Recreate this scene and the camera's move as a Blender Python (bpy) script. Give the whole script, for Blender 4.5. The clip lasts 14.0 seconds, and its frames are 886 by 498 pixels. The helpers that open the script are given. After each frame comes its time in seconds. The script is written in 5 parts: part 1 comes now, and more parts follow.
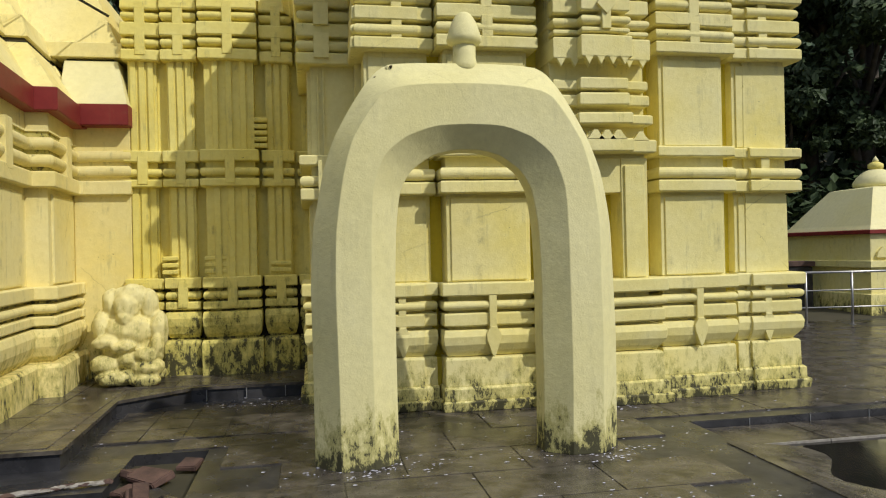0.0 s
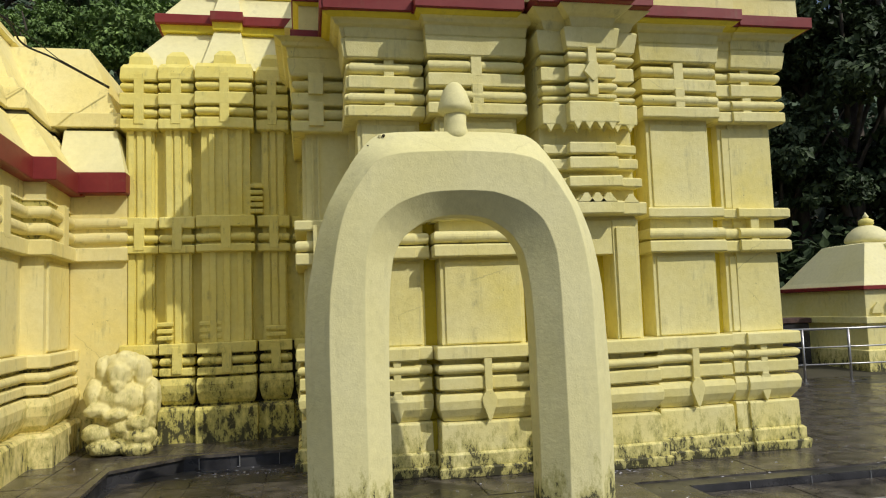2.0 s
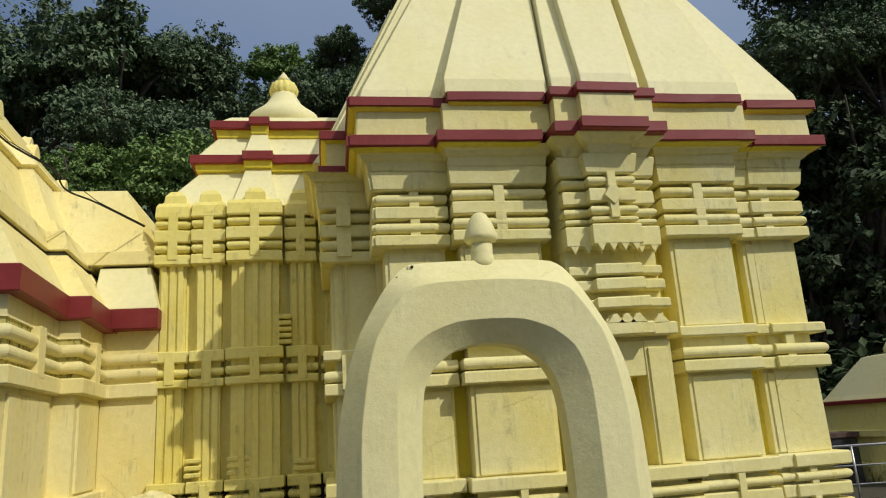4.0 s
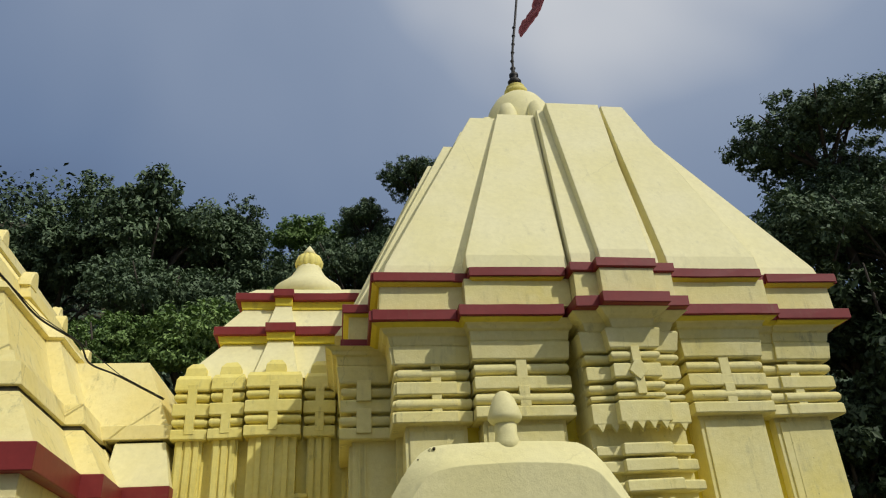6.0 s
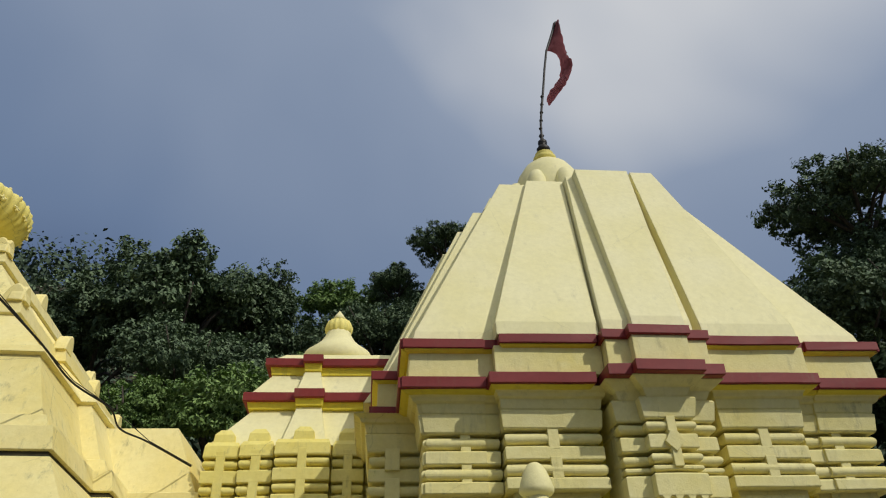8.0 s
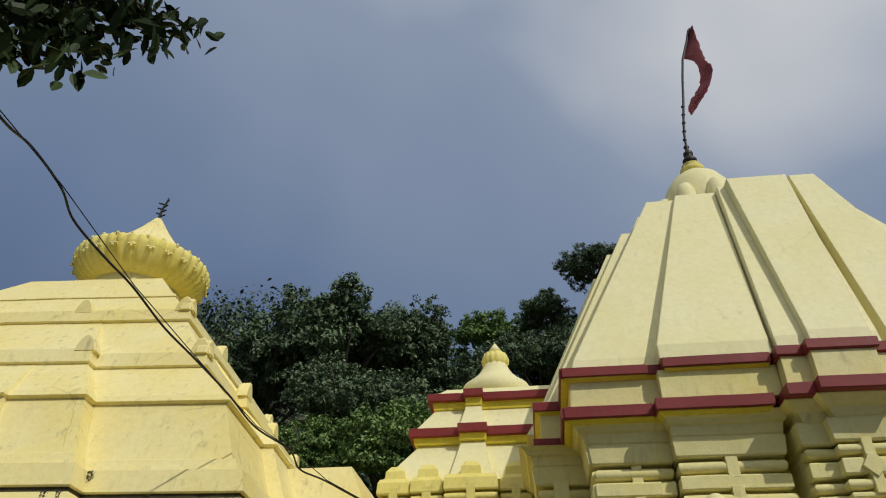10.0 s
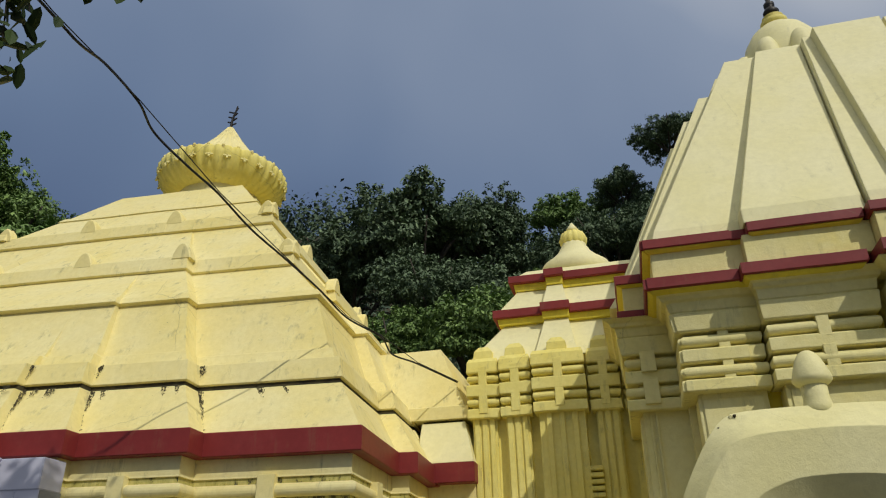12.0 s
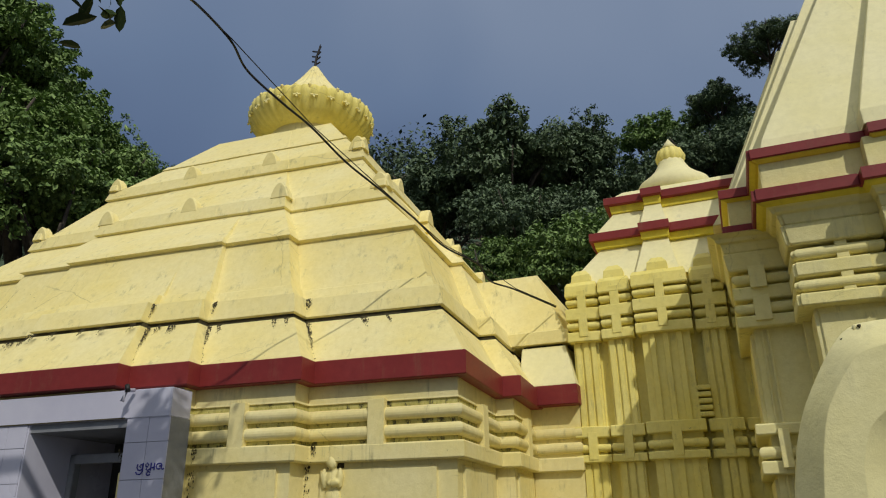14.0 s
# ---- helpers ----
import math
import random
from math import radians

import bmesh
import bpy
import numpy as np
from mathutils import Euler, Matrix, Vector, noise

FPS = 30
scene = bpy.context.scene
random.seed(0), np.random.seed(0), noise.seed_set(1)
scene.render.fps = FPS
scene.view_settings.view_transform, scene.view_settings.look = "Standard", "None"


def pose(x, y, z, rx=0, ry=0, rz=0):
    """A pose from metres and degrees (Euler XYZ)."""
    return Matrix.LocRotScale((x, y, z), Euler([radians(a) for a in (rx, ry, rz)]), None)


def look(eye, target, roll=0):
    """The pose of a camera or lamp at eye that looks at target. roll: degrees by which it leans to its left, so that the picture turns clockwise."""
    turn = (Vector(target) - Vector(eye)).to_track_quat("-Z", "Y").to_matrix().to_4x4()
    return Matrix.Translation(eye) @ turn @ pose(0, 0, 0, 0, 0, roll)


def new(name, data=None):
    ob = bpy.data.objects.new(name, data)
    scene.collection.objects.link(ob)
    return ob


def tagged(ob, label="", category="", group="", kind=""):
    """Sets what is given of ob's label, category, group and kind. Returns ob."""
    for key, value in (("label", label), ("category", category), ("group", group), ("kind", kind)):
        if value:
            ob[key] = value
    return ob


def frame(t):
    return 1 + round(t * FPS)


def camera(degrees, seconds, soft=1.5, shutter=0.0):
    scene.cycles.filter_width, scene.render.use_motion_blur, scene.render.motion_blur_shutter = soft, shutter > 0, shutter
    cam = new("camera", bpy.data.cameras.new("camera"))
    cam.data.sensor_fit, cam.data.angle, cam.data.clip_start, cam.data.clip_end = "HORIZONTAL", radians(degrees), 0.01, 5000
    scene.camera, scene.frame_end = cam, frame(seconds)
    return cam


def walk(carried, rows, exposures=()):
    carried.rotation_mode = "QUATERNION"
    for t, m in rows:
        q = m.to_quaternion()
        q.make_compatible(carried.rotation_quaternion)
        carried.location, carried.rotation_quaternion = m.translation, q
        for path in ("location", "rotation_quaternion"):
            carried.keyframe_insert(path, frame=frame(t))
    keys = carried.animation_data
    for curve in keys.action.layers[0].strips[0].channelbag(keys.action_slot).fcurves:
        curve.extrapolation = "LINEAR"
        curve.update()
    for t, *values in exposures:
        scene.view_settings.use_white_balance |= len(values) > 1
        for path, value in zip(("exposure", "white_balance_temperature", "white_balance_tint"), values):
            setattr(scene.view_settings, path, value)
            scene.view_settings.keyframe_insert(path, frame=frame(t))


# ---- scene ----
cam = camera(63.2, 14.0, soft=1.1)
PATH = [
    (0, (0.46, -0.308, 1.59), (0.82, 1.66, 1.592), -1.3),
    (0.5, (0.465, -0.312, 1.604), (0.823, 1.656, 1.587), -1.5),
    (1, (0.474, -0.336, 1.608), (0.835, 1.631, 1.598), -1.5),
    (1.5, (0.473, -0.342, 1.614), (0.84, 1.624, 1.649), -1.6),
    (2, (0.481, -0.354, 1.632), (0.853, 1.605, 1.797), -2.0),
    (2.5, (0.477, -0.342, 1.631), (0.852, 1.603, 1.911), -2.5),
    (2.7, (0.481, -0.34, 1.627), (0.85, 1.601, 1.935), -2.7),
    (4.8, (0.417, -0.397, 1.772), (0.706, 1.468, 2.434), -3.9),
    (5, (0.421, -0.389, 1.776), (0.705, 1.455, 2.496), -3.9),
    (5.5, (0.423, -0.408, 1.812), (0.692, 1.371, 2.686), -3.7),
    (6, (0.417, -0.412, 1.823), (0.68, 1.347, 2.737), -3.4),
    (6.5, (0.418, -0.418, 1.835), (0.675, 1.299, 2.827), -3.2),
    (7, (0.416, -0.426, 1.838), (0.672, 1.257, 2.889), -2.8),
    (7.2, (0.415, -0.426, 1.836), (0.671, 1.251, 2.895), -2.8),
    (9.3, (0.405, -0.424, 1.861), (0.349, 1.253, 2.95), -0.6),
    (9.5, (0.397, -0.465, 1.869), (0.313, 1.197, 2.98), -0.5),
    (10, (0.375, -0.48, 1.859), (0.155, 1.148, 3.0), 0.5),
    (10.5, (0.34, -0.487, 1.839), (-0.048, 1.124, 2.959), 1.6),
    (11, (0.344, -0.472, 1.82), (-0.108, 1.207, 2.81), 0.7),
    (11.5, (0.349, -0.468, 1.799), (-0.113, 1.264, 2.685), -0.1),
    (12, (0.347, -0.485, 1.802), (-0.098, 1.257, 2.68), -0.8),
    (12.5, (0.335, -0.485, 1.796), (-0.091, 1.264, 2.667), -1.2),
    (13, (0.309, -0.491, 1.775), (-0.124, 1.266, 2.627), -1.2),
    (13.5, (0.246, -0.444, 1.754), (-0.443, 1.275, 2.509), -0.7),
    (14, (0.238, -0.438, 1.744), (-0.46, 1.296, 2.456), -0.7),
]
walk(cam, [(t, look(eye, target, roll)) for t, eye, target, roll in PATH],
     exposures=[(0.0, -0.13), (2.5, -0.12), (5.0, -0.26), (7.2, -0.33), (9.5, -0.4), (11.0, -0.43), (14.0, -0.45)])

# world: the sun stands to the right behind the camera, under broken rain clouds
SUN_WAY = Vector((0.67, -0.74, 0.88)).normalized()
world = bpy.data.worlds.new("storm_sky")
scene.world = world
world.use_nodes = True
wn, wl = world.node_tree.nodes, world.node_tree.links
wn.clear()
w_out = wn.new("ShaderNodeOutputWorld")
w_bg = wn.new("ShaderNodeBackground")
w_sky = wn.new("ShaderNodeTexSky")
w_sky.sky_type = "NISHITA"
w_sky.sun_disc = False
w_sky.sun_elevation = math.asin(SUN_WAY.z)
w_sky.sun_rotation = math.atan2(SUN_WAY.x, SUN_WAY.y)
w_co = wn.new("ShaderNodeTexCoord")
w_sep = wn.new("ShaderNodeSeparateXYZ")
w_map = wn.new("ShaderNodeMapping")
w_map.inputs["Scale"].default_value = (1.0, 1.0, 1.4)
w_map.inputs["Rotation"].default_value = (0, 0, radians(-7))
w_n1 = wn.new("ShaderNodeTexNoise")
w_n1.inputs["Scale"].default_value = 1.5
w_n1.inputs["Detail"].default_value = 3.5
w_n1.inputs["Roughness"].default_value = 0.45
w_n1.inputs["Distortion"].default_value = 0.3
w_add = wn.new("ShaderNodeMath")
w_add.operation = "MULTIPLY_ADD"
w_add.inputs[1].default_value = 0.75
w_add2 = wn.new("ShaderNodeMath")
w_add2.operation = "MULTIPLY_ADD"
w_add2.inputs[1].default_value = 0.13
w_add3 = wn.new("ShaderNodeMath")
w_add3.operation = "MULTIPLY_ADD"
w_add3.inputs[1].default_value = -0.20
w_half = wn.new("ShaderNodeMath")
w_half.operation = "MULTIPLY_ADD"
w_half.inputs[1].default_value = 0.5
w_half.inputs[2].default_value = 0.065
w_ramp = wn.new("ShaderNodeValToRGB")
w_ramp.color_ramp.elements[0].position = 0.24
w_ramp.color_ramp.elements[0].color = (0.060, 0.090, 0.150, 1)
w_ramp.color_ramp.elements[1].position = 0.80
w_ramp.color_ramp.elements[1].color = (1.85, 1.74, 1.52, 1)
for stop, tint in ((0.34, (0.098, 0.152, 0.285, 1)), (0.43, (0.190, 0.268, 0.425, 1)), (0.56, (0.345, 0.42, 0.56, 1))):
    w_ramp.color_ramp.elements.new(stop).color = tint
w_mix = wn.new("ShaderNodeMix")
w_mix.data_type = "RGBA"
w_mix.inputs[0].default_value = 0.93
w_gain = wn.new("ShaderNodeMix")
w_gain.data_type = "RGBA"
w_gain.blend_type = "MULTIPLY"
w_gain.inputs[0].default_value = 1.0
w_gain.inputs[7].default_value = (10.0, 10.0, 10.0, 1)
# a brighter opening in the cloud, high over the temple roof
w_dot = wn.new("ShaderNodeVectorMath")
w_dot.operation = "DOT_PRODUCT"
w_dot.inputs[1].default_value = Vector((0.28, 0.58, 0.76)).normalized()
w_lobe = wn.new("ShaderNodeMapRange")
w_lobe.interpolation_type = "SMOOTHSTEP"
w_lobe.inputs[1].default_value, w_lobe.inputs[2].default_value = 0.70, 1.0
w_lobe.inputs[3].default_value, w_lobe.inputs[4].default_value = 0.0, 0.045
w_soft = wn.new("ShaderNodeMath")
w_soft.operation = "MULTIPLY_ADD"
w_soft.inputs[1].default_value, w_soft.inputs[2].default_value = 0.55, 0.22
w_sum = wn.new("ShaderNodeMath")
wl.new(w_co.outputs["Generated"], w_dot.inputs[0])
wl.new(w_dot.outputs["Value"], w_lobe.inputs[0])
wl.new(w_co.outputs["Generated"], w_map.inputs[0])
wl.new(w_co.outputs["Generated"], w_sep.inputs[0])
wl.new(w_map.outputs[0], w_n1.inputs["Vector"])
wl.new(w_sep.outputs["Z"], w_add.inputs[0])
wl.new(w_n1.outputs[0], w_soft.inputs[0])
wl.new(w_soft.outputs[0], w_add.inputs[2])
wl.new(w_sep.outputs["X"], w_add2.inputs[0])
wl.new(w_add.outputs[0], w_add2.inputs[2])
wl.new(w_sep.outputs["Y"], w_add3.inputs[0])
wl.new(w_add2.outputs[0], w_add3.inputs[2])
wl.new(w_add3.outputs[0], w_half.inputs[0])
wl.new(w_half.outputs[0], w_sum.inputs[0])
wl.new(w_lobe.outputs[0], w_sum.inputs[1])
wl.new(w_sum.outputs[0], w_ramp.inputs[0])
wl.new(w_ramp.outputs[0], w_gain.inputs[6])
wl.new(w_sky.outputs[0], w_mix.inputs[6])
wl.new(w_gain.outputs[2], w_mix.inputs[7])
wl.new(w_mix.outputs[2], w_bg.inputs[0])
w_bg.inputs[1].default_value = 0.1
wl.new(w_bg.outputs[0], w_out.inputs[0])

sun = new("sun", bpy.data.lights.new("sun", "SUN"))
sun.data.energy = 2.65
sun.data.angle = radians(0.6)
sun.data.color = (1.0, 0.955, 0.88)
sun.matrix_world = look((0, 0, 0), -SUN_WAY)


# ---- materials ----
def node_mat(name):
    m = bpy.data.materials.new(name)
    m.use_nodes = True
    n = m.node_tree.nodes
    return m, n, m.node_tree.links, n["Principled BSDF"]


def noise_tex(n, l, scale, detail=5.0, rough=0.55, vec=None):
    t = n.new("ShaderNodeTexNoise")
    t.inputs["Scale"].default_value = scale
    t.inputs["Detail"].default_value = detail
    t.inputs["Roughness"].default_value = rough
    if vec is not None:
        l.new(vec, t.inputs["Vector"])
    return t


def ramp_of(n, l, src, stops):
    r = n.new("ShaderNodeValToRGB")
    els = r.color_ramp.elements
    els[0].position, els[0].color = stops[0][0], (*stops[0][1], 1)
    els[1].position, els[1].color = stops[-1][0], (*stops[-1][1], 1)
    for p, c in stops[1:-1]:
        k = els.new(p)
        k.color = (*c, 1)
    l.new(src, r.inputs[0])
    return r


def mix_rgb(n, l, fac, a, b, mode="MIX"):
    x = n.new("ShaderNodeMix")
    x.data_type = "RGBA"
    x.blend_type = mode
    for sock, v in ((x.inputs[0], fac), (x.inputs[6], a), (x.inputs[7], b)):
        if isinstance(v, (int, float)):
            sock.default_value = v
        elif isinstance(v, tuple):
            sock.default_value = (*v, 1)
        else:
            l.new(v, sock)
    return x.outputs[2]


def grey(v):
    return (v, v, v)


def painted(name, base, deep, rough=0.62, grime=0.5, damp=0.0, foot=0.0, gain=0.33, bump=0.35, round_edge=0.012):
    """Limewash over hand-laid plaster: two tints in clouds, thin runs of black algae, brush grain; damp: rot near the ground up to that height."""
    m, n, l, p = node_mat(name)
    co = n.new("ShaderNodeNewGeometry").outputs["Position"]
    big = noise_tex(n, l, 0.9, 4, 0.6, co)
    fine = noise_tex(n, l, 14, 6, 0.65, co)
    mid = noise_tex(n, l, 4.0, 6, 0.7, co)
    col = mix_rgb(n, l, ramp_of(n, l, big.outputs[0], [(0.35, grey(0)), (0.7, grey(1))]).outputs[0], base, deep)
    col = mix_rgb(n, l, ramp_of(n, l, fine.outputs[0], [(0.3, grey(0.30)), (0.65, grey(0))]).outputs[0], col, tuple(c * 0.72 for c in deep))
    col = mix_rgb(n, l, ramp_of(n, l, mid.outputs[0], [(0.52, grey(0)), (0.75, grey(0.35))]).outputs[0], col, tuple(min(0.9, c * 1.07 + 0.02) for c in base))
    # streaks that ran down the wall
    mp = n.new("ShaderNodeMapping")
    mp.inputs["Scale"].default_value = (6, 6, 0.45)
    l.new(co, mp.inputs[0])
    run = noise_tex(n, l, 1.6, 6, 0.7, mp.outputs[0])
    runs = ramp_of(n, l, run.outputs[0], [(0.52, grey(0)), (0.70, grey(grime))])
    spots = ramp_of(n, l, mid.outputs[0], [(0.48, grey(0)), (0.72, grey(1))])
    f = mix_rgb(n, l, 1.0, runs.outputs[0], spots.outputs[0], "MULTIPLY")
    col = mix_rgb(n, l, f, col, (0.17, 0.15, 0.07))
    # small black specks, and hairline cracks in a few places
    sp = noise_tex(n, l, 26, 3, 0.6, co)
    gate = ramp_of(n, l, big.outputs[0], [(0.50, grey(0)), (0.62, grey(1))])
    specks = mix_rgb(n, l, 1.0, ramp_of(n, l, sp.outputs[0], [(0.70, grey(0)), (0.76, grey(min(1.0, grime * 0.9)))]).outputs[0], gate.outputs[0], "MULTIPLY")
    col = mix_rgb(n, l, specks, col, (0.09, 0.075, 0.03))
    vo = n.new("ShaderNodeTexVoronoi")
    vo.feature = "DISTANCE_TO_EDGE"
    vo.inputs["Scale"].default_value = 0.55
    wv = mix_rgb(n, l, 0.12, co, mid.outputs[1], "ADD")
    l.new(wv, vo.inputs["Vector"])
    crack = mix_rgb(n, l, 1.0, ramp_of(n, l, vo.outputs["Distance"], [(0.0, grey(0.45 * grime)), (0.004, grey(0))]).outputs[0], ramp_of(n, l, big.outputs[0], [(0.52, grey(0)), (0.60, grey(1))]).outputs[0], "MULTIPLY")
    col = mix_rgb(n, l, crack, col, (0.20, 0.17, 0.08))
    if damp > 0:
        sep = n.new("ShaderNodeSeparateXYZ")
        l.new(co, sep.inputs[0])
        mr = n.new("ShaderNodeMapRange")
        mr.inputs[1].default_value, mr.inputs[2].default_value = foot, foot + damp
        mr.inputs[3].default_value, mr.inputs[4].default_value = 1.0, 0.0
        l.new(sep.outputs["Z"], mr.inputs[0])
        rm_ = n.new("ShaderNodeMapping")
        rm_.inputs["Scale"].default_value = (1.0, 1.0, 0.5)
        l.new(co, rm_.inputs[0])
        rot = noise_tex(n, l, 9.0, 10, 0.78, rm_.outputs[0])
        ad = n.new("ShaderNodeMath")
        ad.operation = "MULTIPLY_ADD"
        ad.inputs[1].default_value = gain
        l.new(mr.outputs[0], ad.inputs[0])
        l.new(rot.outputs[0], ad.inputs[2])
        moss = ramp_of(n, l, ad.outputs[0], [(0.62, grey(0)), (0.72, grey(0.6))])
        blk = ramp_of(n, l, ad.outputs[0], [(0.74, grey(0)), (0.79, grey(0.92))])
        col = mix_rgb(n, l, moss.outputs[0], col, (0.36, 0.33, 0.07))
        col = mix_rgb(n, l, blk.outputs[0], col, (0.035, 0.035, 0.022))
    l.new(col, p.inputs["Base Color"])
    p.inputs["Roughness"].default_value = rough
    p.inputs["Specular IOR Level"].default_value = 0.35
    b = n.new("ShaderNodeBump")
    b.inputs["Strength"].default_value = bump
    b.inputs["Distance"].default_value = 0.02
    grit = noise_tex(n, l, 55, 4, 0.7, co)
    hb = mix_rgb(n, l, 0.22, mix_rgb(n, l, 0.45, mid.outputs[0], fine.outputs[0]), grit.outputs[0])
    l.new(hb, b.inputs["Height"])
    if round_edge:
        bv = n.new("ShaderNodeBevel")
        bv.samples = 3
        bv.inputs[0].default_value = round_edge
        l.new(bv.outputs[0], b.inputs["Normal"])
    l.new(b.outputs[0], p.inputs["Normal"])
    return m


def simple(name, a, b, scale=6.0, rough=0.6, metal=0.0, bump=0.2, rough2=None, spec=0.5):
    m, n, l, p = node_mat(name)
    co = n.new("ShaderNodeNewGeometry").outputs["Position"]
    t = noise_tex(n, l, scale, 6, 0.65, co)
    l.new(ramp_of(n, l, t.outputs[0], [(0.3, a), (0.72, b)]).outputs[0], p.inputs["Base Color"])
    p.inputs["Metallic"].default_value = metal
    p.inputs["Specular IOR Level"].default_value = spec
    if rough2 is None:
        p.inputs["Roughness"].default_value = rough
    else:
        t2 = noise_tex(n, l, scale * 0.4, 5, 0.6, co)
        l.new(ramp_of(n, l, t2.outputs[0], [(0.35, grey(rough)), (0.65, grey(rough2))]).outputs[0], p.inputs["Roughness"])
    if bump:
        bb = n.new("ShaderNodeBump")
        bb.inputs["Strength"].default_value = bump
        bb.inputs["Distance"].default_value = 0.02
        t3 = noise_tex(n, l, scale * 4, 6, 0.7, co)
        l.new(t3.outputs[0], bb.inputs["Height"])
        l.new(bb.outputs[0], p.inputs["Normal"])
    return m


def leafy(name, a, b, rough=0.55):
    m, n, l, p = node_mat(name)
    geo = n.new("ShaderNodeNewGeometry")
    t = noise_tex(n, l, 0.6, 3, 0.6, geo.outputs["Position"])
    c1 = ramp_of(n, l, geo.outputs["Random Per Island"], [(0.0, a), (0.8, b), (1.0, tuple(min(1, c * 1.7) for c in b))])
    c2 = mix_rgb(n, l, ramp_of(n, l, t.outputs[0], [(0.35, grey(0.5)), (0.7, grey(0))]).outputs[0], c1.outputs[0], a)
    l.new(c2, p.inputs["Base Color"])
    p.inputs["Roughness"].default_value = rough
    p.inputs["Specular IOR Level"].default_value = 0.22
    return m


CREAM = painted("cream_yellow_limewash", (0.85, 0.785, 0.40), (0.83, 0.725, 0.24), damp=0.70, foot=0.0, gain=0.29, grime=0.8, bump=0.6)
CREAM_HIGH = painted("cream_yellow_roof_plaster", (0.83, 0.78, 0.46), (0.80, 0.74, 0.37), grime=0.35, bump=0.2, round_edge=0.02)
OLD = painted("stained_yellow_limewash", (0.86, 0.775, 0.28), (0.82, 0.695, 0.16), grime=1.0, damp=1.5, foot=0.25, gain=0.275, bump=0.6)
HALL = painted("warm_yellow_limewash", (0.87, 0.78, 0.39), (0.85, 0.72, 0.26), grime=1.0, bump=0.4, damp=1.3, foot=0.1, gain=0.23)
ARCH = painted("pale_cream_cement_paint", (0.83, 0.775, 0.42), (0.79, 0.725, 0.34), grime=0.35, damp=0.62, foot=0.0, gain=0.32, bump=0.5)
# deep yellow paint, with the yellow bounce light of the grooves in its colour
DEEP = painted("deep_yellow_paint_and_bounce", (0.80, 0.67, 0.07), (0.74, 0.60, 0.05), grime=0.6, damp=0.3)
RED = painted("oxide_red_band_paint", (0.250, 0.030, 0.026), (0.200, 0.024, 0.022), rough=0.5, grime=0.5, bump=0.15, round_edge=0.006)
STATUE = painted("weathered_yellow_statue_paint", (0.84, 0.77, 0.40), (0.76, 0.65, 0.24), grime=1.0, damp=1.3, foot=0.0, gain=0.28, round_edge=0)
# limewash with irregular black patches, for slots and gaps
PATCHY_BLACK = painted("patchy_black_limewash", (0.66, 0.60, 0.22), (0.45, 0.38, 0.10), grime=1.0, damp=8.0, foot=-0.4, round_edge=0)
# mottled black-brown for strips in gaps, backings and small stains
BLACK_BROWN = simple("mottled_black_brown", (0.015, 0.014, 0.008), (0.09, 0.075, 0.03), 7, 0.9)
WET = simple("wet_dark_slate", (0.014, 0.012, 0.010), (0.15, 0.132, 0.110), 5.0, 0.04, rough2=0.42, bump=0.22)
SLATE = simple("dark_slate_kerb", (0.016, 0.016, 0.018), (0.060, 0.059, 0.062), 4, 0.16, rough2=0.45, bump=0.1)
WATER = simple("standing_rainwater_on_slate", (0.008, 0.008, 0.008), (0.030, 0.027, 0.024), 1.2, 0.02, rough2=0.16, bump=0.015)
SOIL = simple("forest_floor_earth", (0.03, 0.028, 0.015), (0.07, 0.06, 0.03), 0.6, 0.95)
MORTAR = simple("pale_lime_mortar", (0.22, 0.20, 0.17), (0.48, 0.45, 0.40), 20, 0.9, bump=0.5)
RUBBLE = simple("broken_brick_rubble", (0.05, 0.03, 0.025), (0.16, 0.09, 0.07), 5, 0.8)
STEEL = simple("dull_steel_pipe", (0.35, 0.35, 0.36), (0.50, 0.50, 0.50), 8, 0.35, metal=0.9, bump=0.02)
BLACK = simple("blackened_metal", (0.012, 0.011, 0.010), (0.03, 0.026, 0.022), 8, 0.5, metal=0.3)
CABLE = simple("black_rubber_cable", (0.010, 0.010, 0.011), (0.02, 0.02, 0.02), 8, 0.55, bump=0)
CLOTH = simple("faded_red_cloth", (0.22, 0.05, 0.06), (0.34, 0.10, 0.11), 7, 0.9, bump=0.3)
TILE = simple("pale_lilac_glazed_tile", (0.52, 0.52, 0.62), (0.60, 0.60, 0.68), 2, 0.18, rough2=0.3, bump=0.02)
GREYP = simple("grey_door_metal", (0.20, 0.21, 0.22), (0.28, 0.29, 0.30), 4, 0.45)
DARK = simple("unlit_room_black", (0.02, 0.02, 0.02), (0.05, 0.05, 0.045), 3, 0.9)
INK = simple("blue_sign_paint", (0.015, 0.015, 0.17), (0.025, 0.025, 0.26), 20, 0.5, bump=0)
BARK = simple("grey_brown_bark", (0.05, 0.04, 0.03), (0.12, 0.10, 0.075), 5, 0.9, bump=0.6)
LEAF = leafy("dark_mango_leaves", (0.080, 0.125, 0.066), (0.145, 0.200, 0.100))
LEAF_B = leafy("bright_mango_leaves", (0.100, 0.175, 0.045), (0.22, 0.32, 0.095))
# darker copy of the leaf green, with the wood's shade put into it
LEAF_D = leafy("forest_leaves_dark_for_shade", (0.030, 0.050, 0.022), (0.070, 0.100, 0.042))
# canopy shade over the branch is put into this darker leaf colour
LEAF_N = leafy("branch_leaves_dark_for_shade", (0.016, 0.032, 0.008), (0.040, 0.066, 0.018))
